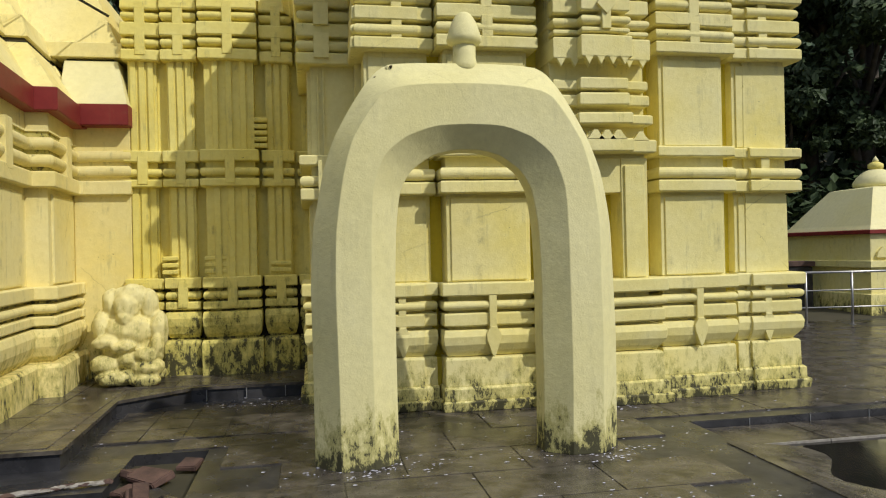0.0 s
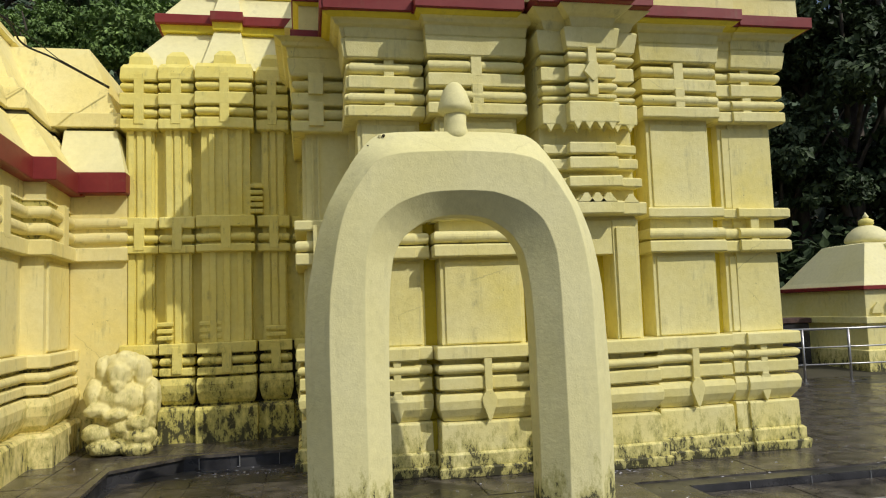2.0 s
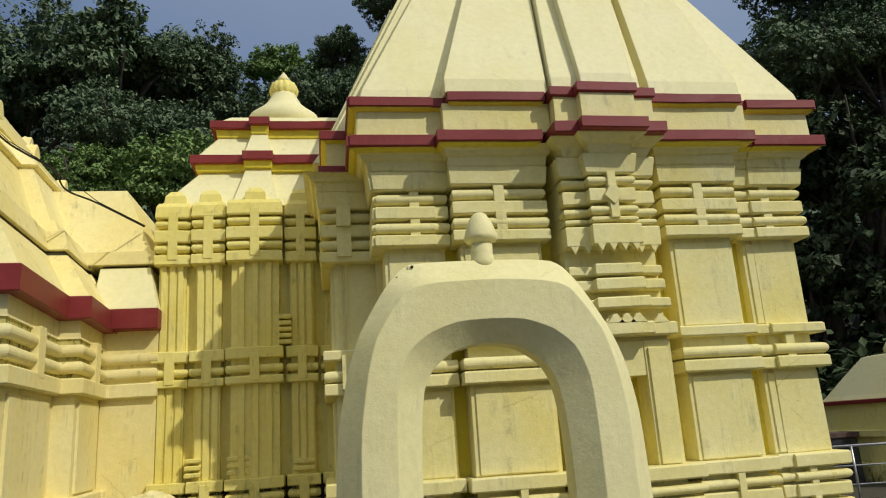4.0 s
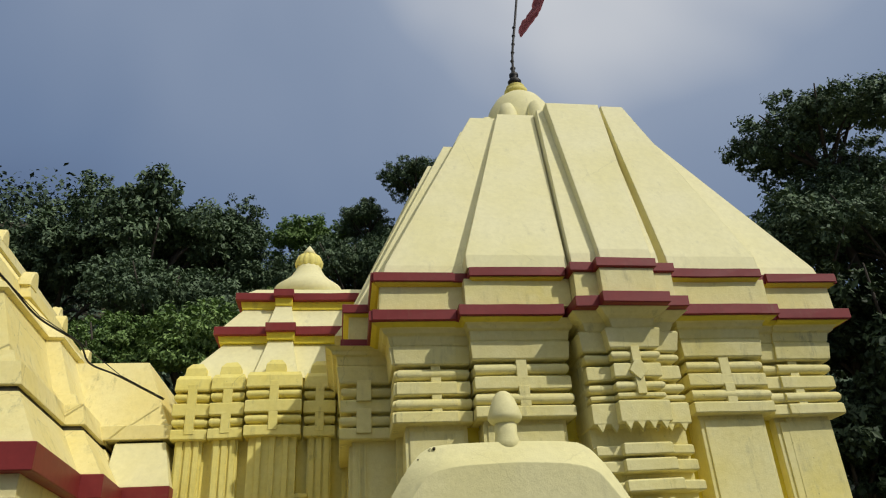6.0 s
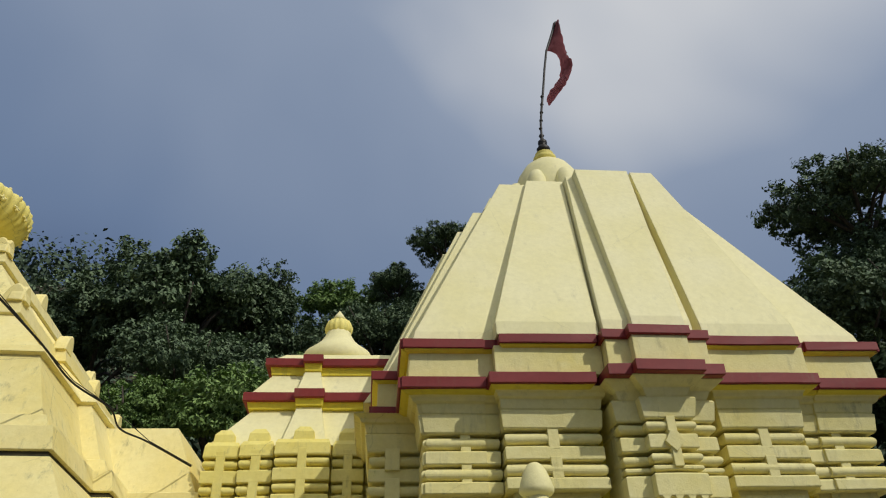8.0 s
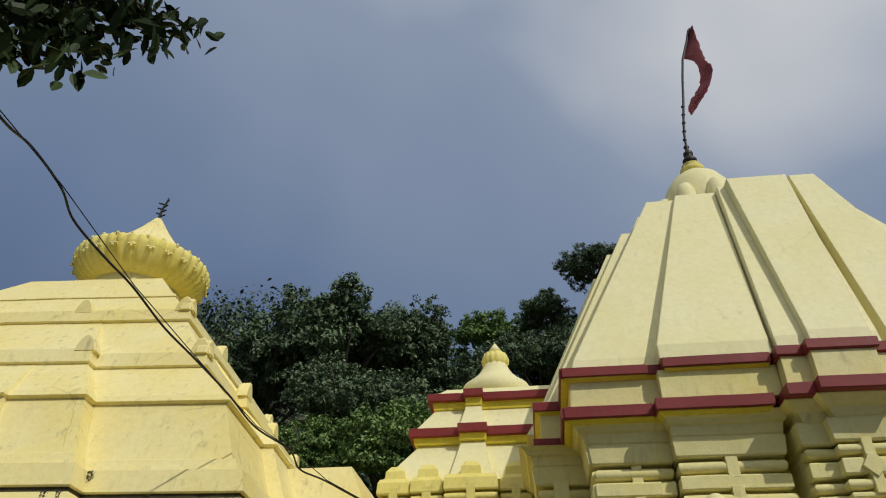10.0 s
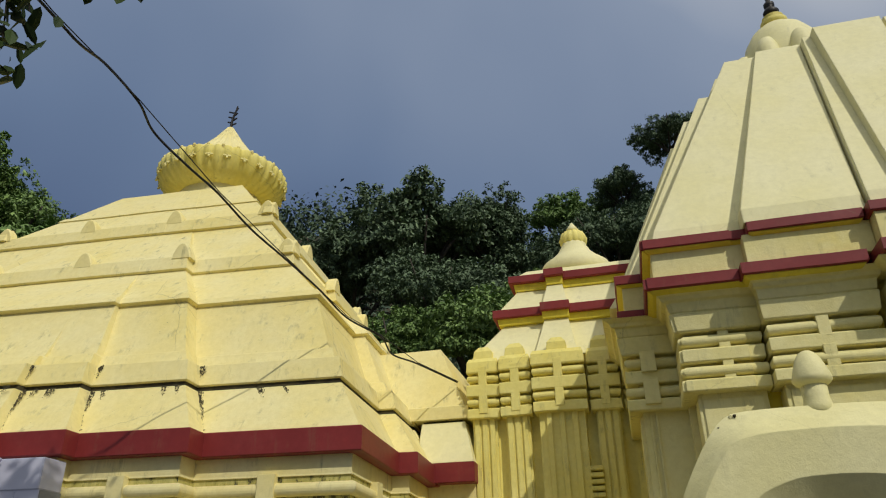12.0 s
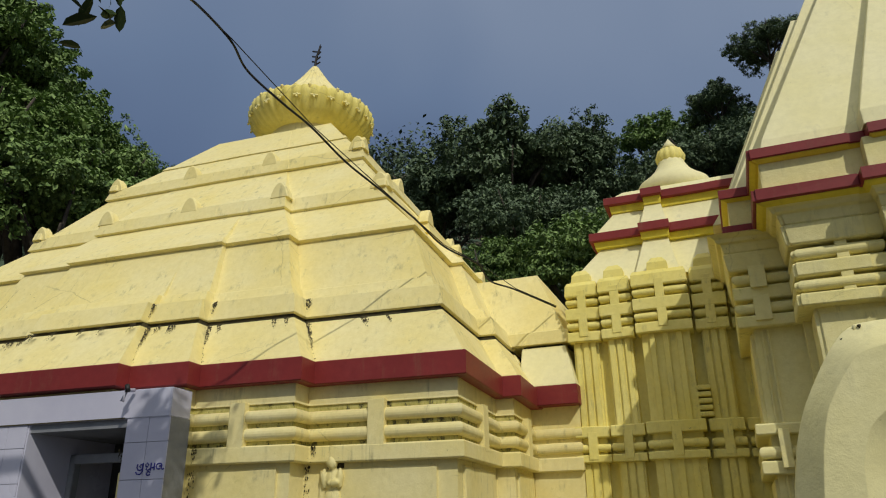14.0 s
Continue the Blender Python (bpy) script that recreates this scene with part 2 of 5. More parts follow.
HILL = leafy("hazy_hill_woods", (0.052, 0.082, 0.052), (0.085, 0.118, 0.072), 0.9)


# ---- builders ----
def thing(name, label, category, at=(0, 0, 0), group="", kind=""):
    ob = new(name)
    ob.location = at
    return tagged(ob, label, category, group, kind)


def to_mesh(name, bm, mat, smooth=False):
    bmesh.ops.recalc_face_normals(bm, faces=bm.faces)
    me = bpy.data.meshes.new(name)
    bm.to_mesh(me)
    bm.free()
    me.materials.append(mat)
    if smooth:
        for p in me.polygons:
            p.use_smooth = True
        if smooth == "edges":
            me.set_sharp_from_angle(angle=radians(26))
    return me


def part(name, bm, mat, parent, label="", smooth=False, turn=0.0):
    me = bm if isinstance(bm, bpy.types.Mesh) else to_mesh(name, bm, mat, smooth)
    ob = new(name, me)
    ob.parent = parent
    ob.rotation_euler = (0, 0, turn)
    if label:
        ob["label"] = label
    return ob


def loft(rings, bm=None, cap=True):
    """Joins closed rings of points with faces."""
    bm = bm or bmesh.new()
    vs = [[bm.verts.new(p) for p in r] for r in rings]
    n = len(vs[0])
    for a, b in zip(vs, vs[1:]):
        for i in range(n):
            bm.faces.new((a[i], a[(i + 1) % n], b[(i + 1) % n], b[i]))
    if cap:
        bm.faces.new(vs[0][::-1])
        bm.faces.new(vs[-1])
    return bm


def block(u0, u1, front, back, prof, bm=None, wob=0.008, ends=(1.0, 1.0)):
    """A moulded block whose section prof (outset, height) runs round its front and, by the shares in ends, its ends. front and back: distances from the middle, towards -y."""
    rings = []
    n = max(1, min(8, int((u1 - u0) / 0.14)))
    for o, z in prof:
        a, b, f = u0 - o * ends[0], u1 + o * ends[1], front + o
        r = []
        for u, v in [(a, back)] + [(a + (b - a) * k / n, f) for k in range(n + 1)] + [(b, back)]:
            q = Vector((u, -v, z))
            w = noise.noise_vector(q * 1.7) * wob + noise.noise_vector(q * 6.3 + Vector((front, 0, u0))) * wob * 0.55
            r.append(q + w)
        rings.append(r)
    return loft(rings, bm)


def slab(z0, z1, o):
    return [(o - 0.012, z0), (o, z0 + 0.012), (o, z1 - 0.014), (o - 0.014, z1)]


def roll(z0, z1, o, depth=0.05):
    h = (z1 - z0) / 2
    return [(o - depth + depth * math.cos(a), z0 + h + h * math.sin(a)) for a in [math.pi * (k / 8 - 0.5) for k in range(9)]]


def pot(z0, z1, o):
    return [(o - 0.07, z0), (o - 0.03, z0 + 0.05), (o + 0.01, z0 + 0.45 * (z1 - z0)), (o + 0.02, z0 + 0.75 * (z1 - z0)), (o, z1 - 0.01), (o - 0.02, z1)]


def box(x0, x1, y0, y1, z0, z1, bm=None, bev=0.0):
    b2 = bmesh.new()
    loft([[(x0, y0, z), (x1, y0, z), (x1, y1, z), (x0, y1, z)] for z in (z0, z1)], b2)
    if bev:
        bmesh.ops.bevel(b2, geom=b2.edges[:], offset=bev, segments=2, affect="EDGES")
    if bm is None:
        return b2
    me = bpy.data.meshes.new("tmp")
    b2.to_mesh(me)
    b2.free()
    bm.from_mesh(me)
    bpy.data.meshes.remove(me)
    return bm


def lathe(prof, seg=32, centre=(0, 0), ribs=0, depth=0.0, bm=None):
    """A turned body of (radius, height); ribs: a number of flutes round it."""
    rings = []
    for r, z in prof:
        ring = []
        for k in range(seg):
            a = 2 * math.pi * k / seg
            rr = r * (1 + (depth * abs(math.cos(a * ribs / 2)) - depth if ribs else 0))
            ring.append((centre[0] + rr * math.cos(a), centre[1] + rr * math.sin(a), z))
        rings.append(ring)
    return loft(rings, bm)


def tube(points, radius, seg=8, bm=None, taper=None):
    bm = bm or bmesh.new()
    pts = [Vector(p) for p in points]
    rings = []
    for i, p in enumerate(pts):
        d = (pts[min(i + 1, len(pts) - 1)] - pts[max(i - 1, 0)]).normalized()
        a = d.cross(Vector((0, 0, 1)) if abs(d.z) < 0.9 else Vector((1, 0, 0))).normalized()
        b = d.cross(a)
        r = radius if taper is None else radius + (taper - radius) * i / (len(pts) - 1)
        rings.append([p + (a * math.cos(t) + b * math.sin(t)) * r for t in [2 * math.pi * k / seg for k in range(seg)]])
    return loft(rings, bm)


# ---- the main temple: a square tower of five bays a side under a pyramid roof ----
CX, CY = 3.35, 9.20
temple = thing("temple", "pale yellow painted temple with stepped bays and red cornice bands", "temple", (CX, CY, 0))
CORE = 2.20
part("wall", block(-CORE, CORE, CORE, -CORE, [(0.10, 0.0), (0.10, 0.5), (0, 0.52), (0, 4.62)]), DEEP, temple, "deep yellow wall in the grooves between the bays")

COURSES = [
    ("plinth", [(0.15, 0.0), (0.16, 0.085), (0.14, 0.10)]),
    ("plinth", [(0.125, 0.10), (0.125, 0.215), (0.10, 0.235)]),
    ("plinth", [(0.09, 0.235), (0.085, 0.50), (0.07, 0.52)]),
    ("pot_moulding", pot(0.53, 0.79, 0.10)),
    ("slab_moulding", slab(0.825, 0.955, 0.10)),
    ("roll_moulding", roll(0.985, 1.075, 0.12)),
    ("slab_moulding", slab(1.125, 1.26, 0.13)),
    ("slab_moulding", slab(2.14, 2.265, 0.12)),
    ("roll_moulding", roll(2.285, 2.40, 0.125)),
    ("slab_moulding", slab(2.51, 2.62, 0.12)),
    ("slab_moulding", slab(3.58, 3.70, 0.14)),
    ("roll_moulding", roll(3.725, 3.83, 0.14)),
    ("slab_moulding", slab(3.87, 4.01, 0.125)),
    ("roll_moulding", roll(4.045, 4.15, 0.12)),
    ("frieze", [(0.125, 4.185), (0.14, 4.20), (0.165, 4.37), (0.15, 4.385)]),
    ("cove", [(0.13, 4.375), (0.155, 4.40), (0.175, 4.49), (0.215, 4.505), (0.23, 4.54), (0.30, 4.585)]),
]
RED_COURSES = [
    ("red_band", [(0.36, 4.585), (0.375, 4.595), (0.375, 4.705), (0.35, 4.715)]),
    ("red_band", [(0.345, 5.035), (0.36, 5.045), (0.36, 5.14), (0.34, 5.15)]),
]


def strap(u, front, levels, w, spade=None):
    bm = bmesh.new()
    for z0, z1, o in levels:
        block(u - w / 2, u + w / 2, front + o, front - 0.2, [(0, z0), (0, z1)], bm)
    if spade:
        zt, zb, o = spade
        pts = [(0.03, zt), (0.075, zt - 0.07), (0.07, zt - 0.13), (0.02, zb + 0.03), (0, zb), (-0.02, zb + 0.03), (-0.07, zt - 0.13), (-0.075, zt - 0.07), (-0.03, zt)]
        loft([[(u + a, -(front + d), z) for a, z in pts] for d in (o - 0.12, o + 0.012)], bm)
    return bm


def bay(u0, u1, front, corner=False, ends=(0.6, 0.6), less=0.0, reds=None):
    """The parts of one bay as (name, mesh)."""
    made = []
    back = front - 0.5
    ub = u1
    body = block(u0, ub, front, back, [(0, 0.0), (0, 4.62)])
    made.append(("pilaster", to_mesh("pilaster", body, CREAM), ""))
    m = 0.07
    for z0, z1 in ((1.27, 2.11), (2.63, 3.54)):
        made.append(("panel", to_mesh("panel", block(u0 + m, u1 - m, front, back, [(0.022, z0), (0.03, z0 + 0.01), (0.03, z1 - 0.02), (0.018, z1)]), CREAM), ""))
        made.append(("fillet", to_mesh("fillet", block(u0 + 0.01, u0 + 0.035, front, back, [(0.015, z0), (0.015, z1)]), CREAM), ""))
    for name, prof in COURSES:
        made.append((name, to_mesh(name, block(u0, u1, front, back, prof, ends=ends), CREAM), ""))
    for (name, prof), (r0, r1) in zip(RED_COURSES, reds or ((u0, u1), (u0, u1))):
        made.append((name, to_mesh(name, block(r0, r1, front, back, [(o - less, z) for o, z in prof], ends=ends), RED), "oxide red band"))
    # yellow strips under the red bands: paint, with bounce light put into the colour
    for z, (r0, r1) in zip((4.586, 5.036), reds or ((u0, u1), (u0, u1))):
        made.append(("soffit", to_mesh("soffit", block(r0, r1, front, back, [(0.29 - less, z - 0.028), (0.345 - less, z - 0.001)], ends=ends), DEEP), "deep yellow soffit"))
    made.append(("attic", to_mesh("attic", block((reds or [(u0, u1)])[-1][0] + 0.02, (reds or [(u0, u1)])[-1][1] - 0.02, front, back, [(0.285 - less, 4.715), (0.285 - less, 5.036)]), CREAM), ""))
    c = (u0 + u1) / 2
    made.append(("strap", to_mesh("strap", strap(c, front, [(0.80, 1.15, 0.125)], 0.075, (0.82, 0.52, 0.12)), CREAM), ""))
    if corner:
        made.append(("strap", to_mesh("strap", strap(c, front, [(2.2, 2.56, 0.125)], 0.10), CREAM), ""))
    made.append(("strap", to_mesh("strap", strap(c, front, [(3.64, 3.90, 0.135), (3.99, 4.22, 0.125)], 0.10) if corner else strap(c, front, [(3.66, 3.90, 0.135), (3.98, 4.21, 0.125)], 0.11), CREAM), ""))
    return made


FACES = [k * math.pi / 2 for k in range(4)]
SIDE_FACE = FACES[3]
for parts_of_bay in (bay(1.68, 2.32, 2.30, True, (0.35, 1.0)), bay(-2.33, -1.70, 2.30, True, (1.0, 0.35)),
                     bay(0.74, 1.47, 2.46, reds=((0.755, 1.525), (0.716, 1.444))), bay(-1.56, -0.70, 2.46, reds=((-1.565, -0.895), (-1.44, -0.816)))):
    for a in FACES:
        if a == SIDE_FACE and parts_of_bay[0][1].vertices[1].co.y < -2.4:
            continue
        for name, me, label in parts_of_bay:
            part(name, me, None, temple, label, turn=a)
# a wide porch stands out on the side towards the link tower
for name, me, label in bay(-1.70, 1.70, 2.87, False, (0.8, 0.8), 0.24):
    part(name, me, None, temple, label, turn=SIDE_FACE)
part("porch_joint", box(-2.40, -2.0, -1.86, -1.64, 0.0, 4.6), CREAM, temple)
part("porch_strap", box(-2.80, -2.70, -1.845, -1.7, 2.2, 2.56), CREAM, temple)
for z0, z1 in ((3.64, 3.90), (3.99, 4.22)):
    part("porch_strap", box(-2.82, -2.66, -1.842, -1.7, z0, z1), CREAM, temple)
for x in (-2.80, -2.74):
    part("porch_fillet", box(x, x + 0.022, -1.725, -1.7, 1.27, 3.55), CREAM, temple)


def niche_bay():
    """The middle bay: a niche under a stack of canopies."""
    made = []
    f = 2.64

    def add(name, bm, mat=CREAM, label=""):
        made.append((name, to_mesh(name, bm, mat), label))
    for s in (-1, 1):
        a, b = sorted((s * 0.22, s * 0.50))
        add("jamb", block(a, b, f, 2.0, [(0, 1.26), (0, 2.48)]))
        a, b = sorted((s * 0.27, s * 0.44))
        add("jamb_fillet", block(a, b, f, 2.2, [(0.02, 1.27), (0.02, 2.40)]))
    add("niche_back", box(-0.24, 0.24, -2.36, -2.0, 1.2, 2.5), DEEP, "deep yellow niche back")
    add("lintel", block(-0.22, 0.22, f - 0.01, 2.0, [(0, 2.13), (0, 2.48)]))
    for name, prof in COURSES[:7]:
        add(name, block(-0.52, 0.52, f, 2.0, prof))
    add("wall_block", block(-0.50, 0.50, f - 0.02, 2.0, [(0, 0), (0, 1.2)]))
    add("wall_block", block(-0.50, 0.50, f - 0.05, 2.0, [(0, 2.45), (0, 4.62)]))
    # canopy with a scalloped shelf
    for w, o, z0 in ((0.46, 0.10, 2.52), (0.18, 0.20, 2.52)):
        bm = block(-w, w, f + o - 0.10, 2.2, slab(z0, z0 + 0.13, 0.10))
        n = 4 if w > 0.4 else 3
        for k in range(n):
            c = -w + 0.06 + (2 * w - 0.12) * k / (n - 1)
            pts = [(c - 0.09, z0 + 0.125), (c - 0.05, z0 + 0.17), (c - 0.02, z0 + 0.215), (c + 0.02, z0 + 0.215), (c + 0.05, z0 + 0.17), (c + 0.09, z0 + 0.125)]
            loft([[(u, -(f + o - d), z) for u, z in pts] for d in (0.05, -0.002)], bm)
        add("canopy_shelf", bm)
    for z0, z1, o, w in ((2.80, 2.90, 0.10, 0.43), (2.99, 3.10, 0.08, 0.43), (3.15, 3.25, 0.07, 0.43)):
        add("canopy_slab", block(-w, w, f, 2.2, slab(z0, z1, o)))
        add("canopy_slab", block(-w * 0.42, w * 0.42, f + 0.09, 2.2, slab(z0 - 0.005, z1 + 0.01, o)))
    for z0, z1, o in ((3.44, 3.66, 0.12),):
        for w, d in ((0.39, 0.0), (0.145, 0.12)):
            bm = block(-w, w, f + d, 2.2, slab(z0, z1, o))
            n = 7 if w > 0.3 else 4
            for k in range(n):
                c = -w - 0.04 + (2 * w + 0.08) * k / (n - 1)
                loft([[(c + a, -(f + d + o - e), z) for a, z in ((-0.045, z0 + 0.01), (0, z0 - 0.07), (0.045, z0 + 0.01))] for e in (0.04, 0.002)], bm)
            add("canopy_block", bm)
    for w, d in ((0.40, 0.0), (0.15, 0.12)):
        for z0, z1, fn, o in ((3.69, 3.74, slab, 0.10), (3.77, 3.86, roll, 0.11), (3.90, 4.05, slab, 0.10), (4.09, 4.18, roll, 0.11)):
            add("roll_moulding" if fn is roll else "slab_moulding", block(-w, w, f + d, 2.2, fn(z0, z1, o)))
        add("frieze", block(-w, w, f + d, 2.2, [(0.10, 4.20), (0.115, 4.215), (0.145, 4.40), (0.13, 4.42)]))
        add("cove", block(-w + 0.03, w - 0.03, f + d + 0.05, 2.2, [(0.07, 4.40), (0.10, 4.43), (0.13, 4.50), (0.17, 4.52), (0.26, 4.588)]))
        add("red_band", block(-w + 0.10, w - 0.10, f + d + 0.10, 2.0, [(0.30, 4.589), (0.31, 4.599), (0.31, 4.709), (0.29, 4.718)]), RED, "oxide red band")
        add("red_band", block(-w + 0.12, w - 0.12, f + d, 2.0, [(0.29, 5.040), (0.30, 5.050), (0.30, 5.144), (0.28, 5.153)]), RED, "oxide red band")
        add("attic", block(-w + 0.10, w - 0.10, f + d + 0.02, 2.2, [(0.245, 4.718), (0.245, 5.039)]))
    bm = strap(0, f + 0.12, [(3.72, 4.22, 0.125)], 0.09)
    loft([[(a, -(f + 0.12 + d), z) for a, z in ((-0.1, 3.96), (0, 3.86), (0.1, 3.96), (0.03, 4.07), (-0.03, 4.07))] for d in (0.05, 0.14)], bm)
    add("strap", bm)
    return made


niche_parts = niche_bay()
for a in FACES[:3]:
    for name, me, label in niche_parts:
        part(name, me, None, temple, label, turn=a)
part("cornice_slab", block(-2.2, 2.2, 2.2, -2.2, [(0.2, 4.57), (0.36, 4.60), (0.36, 4.68), (0.2, 4.70)]), RED, temple, "oxide red band")
part("attic_wall", block(-2.2, 2.2, 2.2, -2.2, [(0.2, 4.70), (0.2, 5.05)]), CREAM, temple)
part("cornice_slab", block(-2.2, 2.2, 2.2, -2.2, [(0.2, 5.03), (0.33, 5.04), (0.33, 5.13), (0.2, 5.14)]), RED, temple, "oxide red band")

# pyramid roof: a core and ribs laid over the bays
RZ0, RZ1, RH0, RH1 = 5.14, 8.42, 2.56, 1.15


def rib(u0, u1, out, zt=RZ1, lift=0.0):
    """A flat rib on the roof's slope between the shares u0 and u1 of the half-width."""
    rings = []
    for z, h, k in ((RZ0, RH0, 1.06), (RZ0 + 0.16, RH0 - 0.04, 1.0), (zt + lift, RH0 + (RH1 - RH0) * (zt - RZ0) / (RZ1 - RZ0), 1.0)):
        o = out * (1.15 if k > 1 else 1.0)
        d = h + o
        rings.append([(u0 * h, -d, z), (u1 * h, -d, z), (u1 * h, -h + 0.3, z), (u0 * h, -h + 0.3, z)])
    return loft(rings)


part("roof", loft([[(sx * h + (lean if sx > 0 else 0), sy * h, z) for sx, sy in ((-1, -1), (1, -1), (1, 1), (-1, 1))] for z, h, lean in ((RZ0, RH0, 0.0), (RZ0 + 0.16, RH0 - 0.04, 0.02), (RZ1, RH1, 0.14))]), CREAM_HIGH, temple, "pale yellow sloping roof")
ribs = [to_mesh("roof_rib", rib(a, b, o), CREAM_HIGH) for a, b, o in ((-0.70, -0.27, 0.09), (0.27, 0.70, 0.09), (-0.22, 0.22, 0.15), (-0.115, 0.115, 0.29))]
for a in FACES[1:]:
    for me in ribs:
        part("roof_rib", me, None, temple, turn=a)


def front_rib(foot, top, zt):
    """A hand-laid rib of the front slope from its foot (left, right, distance from the middle) to its top."""
    rings = []
    for (l, r, d), z in ((tuple(foot[:2]) + (foot[2] + 0.03,), RZ0), (foot, RZ0 + 0.17), (top, zt)):
        rings.append([(l, -d, z), (r, -d, z), (r, -d + 0.55, z), (l, -d + 0.55, z)])
    return loft(rings)


for foot, top, zt in (((-1.67, -0.56, 2.77), (-0.75, -0.20, 1.23), 8.44), ((-0.53, 0.46, 2.84), (-0.19, 0.74, 1.37), 8.43), ((-0.24, 0.34, 2.94), (-0.09, 0.70, 1.53), 8.44), ((0.60, 1.66, 2.77), (0.77, 1.10, 1.46), 8.47)):
    part("roof_rib", front_rib(foot, top, zt), CREAM_HIGH, temple)
for a, b, o, zt in ((-0.66, 0.66, 0.24, 8.1), (-0.50, 0.50, 0.36, 7.85), (-0.30, 0.30, 0.46, 7.6)):
    part("roof_rib", rib(a, b, o, zt), CREAM_HIGH, temple, turn=SIDE_FACE)
DC = (-0.07, -0.05)
part("neck", lathe([(0.66, 8.38), (0.66, 8.60), (0.56, 8.89)], 32, DC), CREAM_HIGH, temple, smooth=False)
part("dome", lathe([(0.52, 8.70), (0.58, 8.80), (0.60, 8.95), (0.58, 9.15), (0.51, 9.38), (0.40, 9.57), (0.26, 9.70), (0.16, 9.76), (0.0, 9.77)], 36, DC), CREAM_HIGH, temple, smooth=True)
for k in range(8):
    a = math.pi * k / 4 + 0.2
    part("dome_bracket", lathe([(0.02, 8.50), (0.13, 8.58), (0.165, 8.78), (0.15, 9.00), (0.10, 9.14), (0.02, 9.19)], 12, (DC[0] + 0.60 * math.cos(a), DC[1] + 0.60 * math.sin(a))), CREAM_HIGH, temple, smooth=True)
part("finial_base", lathe([(0.13, 9.74), (0.19, 9.80), (0.20, 9.86), (0.13, 9.92), (0.16, 9.95), (0.10, 10.00), (0.02, 10.01)], 20, DC), OLD, temple, "yellow finial base", True)

flagpole = thing("flagpole", "thin dark flagpole with black pots and torn red flag", "flagpole", (CX + DC[0], CY + DC[1], 9.99))
part("pot", lathe([(0.02, 0.0), (0.10, 0.03), (0.12, 0.09), (0.08, 0.15), (0.05, 0.17), (0.08, 0.21), (0.08, 0.26), (0.04, 0.30), (0.03, 0.36), (0.05, 0.40), (0.02, 0.45)], 16), BLACK, flagpole, "black metal pots", True)
part("pole", tube([(0, 0, 0.38), (0.02, 0, 0.7), (0.07, 0, 1.05), (0.15, 0, 1.52), (0.24, 0, 2.1), (0.33, 0, 2.6), (0.61, 0, 3.46)], 0.022, 8), BLACK, flagpole)
for k in range(5):
    part("binding", lathe([(0.02, 0), (0.034, 0.01), (0.034, 0.03), (0.02, 0.04)], 8, (-0.02, 0)), BLACK, flagpole).location = (0.024 + 0.028 * k, 0, 0.55 + 0.2 * k)
bm = bmesh.new()
rows_f = []
FLAG_EDGES = ((3.46, 0.57, 0.63), (3.20, 0.50, 0.64), (2.92, 0.42, 0.67), (2.60, 0.33, 0.72), (2.50, 0.46, 0.75), (2.38, 0.54, 0.77), (2.20, 0.57, 0.77), (1.95, 0.53, 0.71), (1.68, 0.38, 0.58), (1.48, 0.25, 0.42), (1.18, 0.17, 0.24))
for i in range(41):
    f = i / 40 * (len(FLAG_EDGES) - 1)
    q = min(int(f), len(FLAG_EDGES) - 2)
    zz, inner, outer = (FLAG_EDGES[q][c] + (FLAG_EDGES[q + 1][c] - FLAG_EDGES[q][c]) * (f - q) for c in range(3))
    row = []
    for j in range(7):
        g = j / 6
        u = inner + (outer - inner) * g + 0.014 * random.uniform(-1, 1) * (j == 6 or (j == 0 and zz < 2.6))
        row.append(bm.verts.new((u, 0.06 * math.sin(1.1 * f + 4 * g) - 0.08 * g, zz - 0.05 * g)))
    rows_f.append(row)
for a, b in zip(rows_f, rows_f[1:]):
    for j in range(6):
        bm.faces.new((a[j], a[j + 1], b[j + 1], b[j]))
bmesh.ops.solidify(bm, geom=bm.faces[:], thickness=0.006)
part("flag", bm, CLOTH, flagpole, "torn faded red cloth", True)

# ---- the link tower between the two buildings ----
link = thing("link_tower", "stained yellow linking shrine with ribbed pilasters and small bell roof", "shrine", (-0.402, 9.003, 0.096))
link.scale = (0.945, 0.945, 0.945)
part("wall", block(-1.36, 1.35, 0.0, -3.0, [(0, 0.1), (0, 4.95)]), OLD, link)
LINK_COURSES = [
    ("plinth", [(0.13, 0.03), (0.13, 0.46), (0.10, 0.50)]),
    ("pot_moulding", pot(0.53, 0.86, 0.09)),
    ("slab_moulding", slab(0.89, 0.99, 0.09)),
    ("roll_moulding", roll(1.02, 1.12, 0.09)),
    ("slab_moulding", slab(1.16, 1.30, 0.10)),
    ("slab_moulding", slab(2.46, 2.56, 0.10)),
    ("roll_moulding", roll(2.60, 2.70, 0.10)),
    ("slab_moulding", slab(2.78, 2.93, 0.10)),
    ("slab_moulding", slab(4.08, 4.22, 0.10)),
    ("roll_moulding", roll(4.26, 4.36, 0.10)),
    ("slab_moulding", slab(4.39, 4.56, 0.11)),
    ("roll_moulding", roll(4.60, 4.70, 0.10)),
    ("slab_moulding", [(0.10, 4.73), (0.11, 4.75), (0.09, 4.90), (0.04, 4.96)]),
]
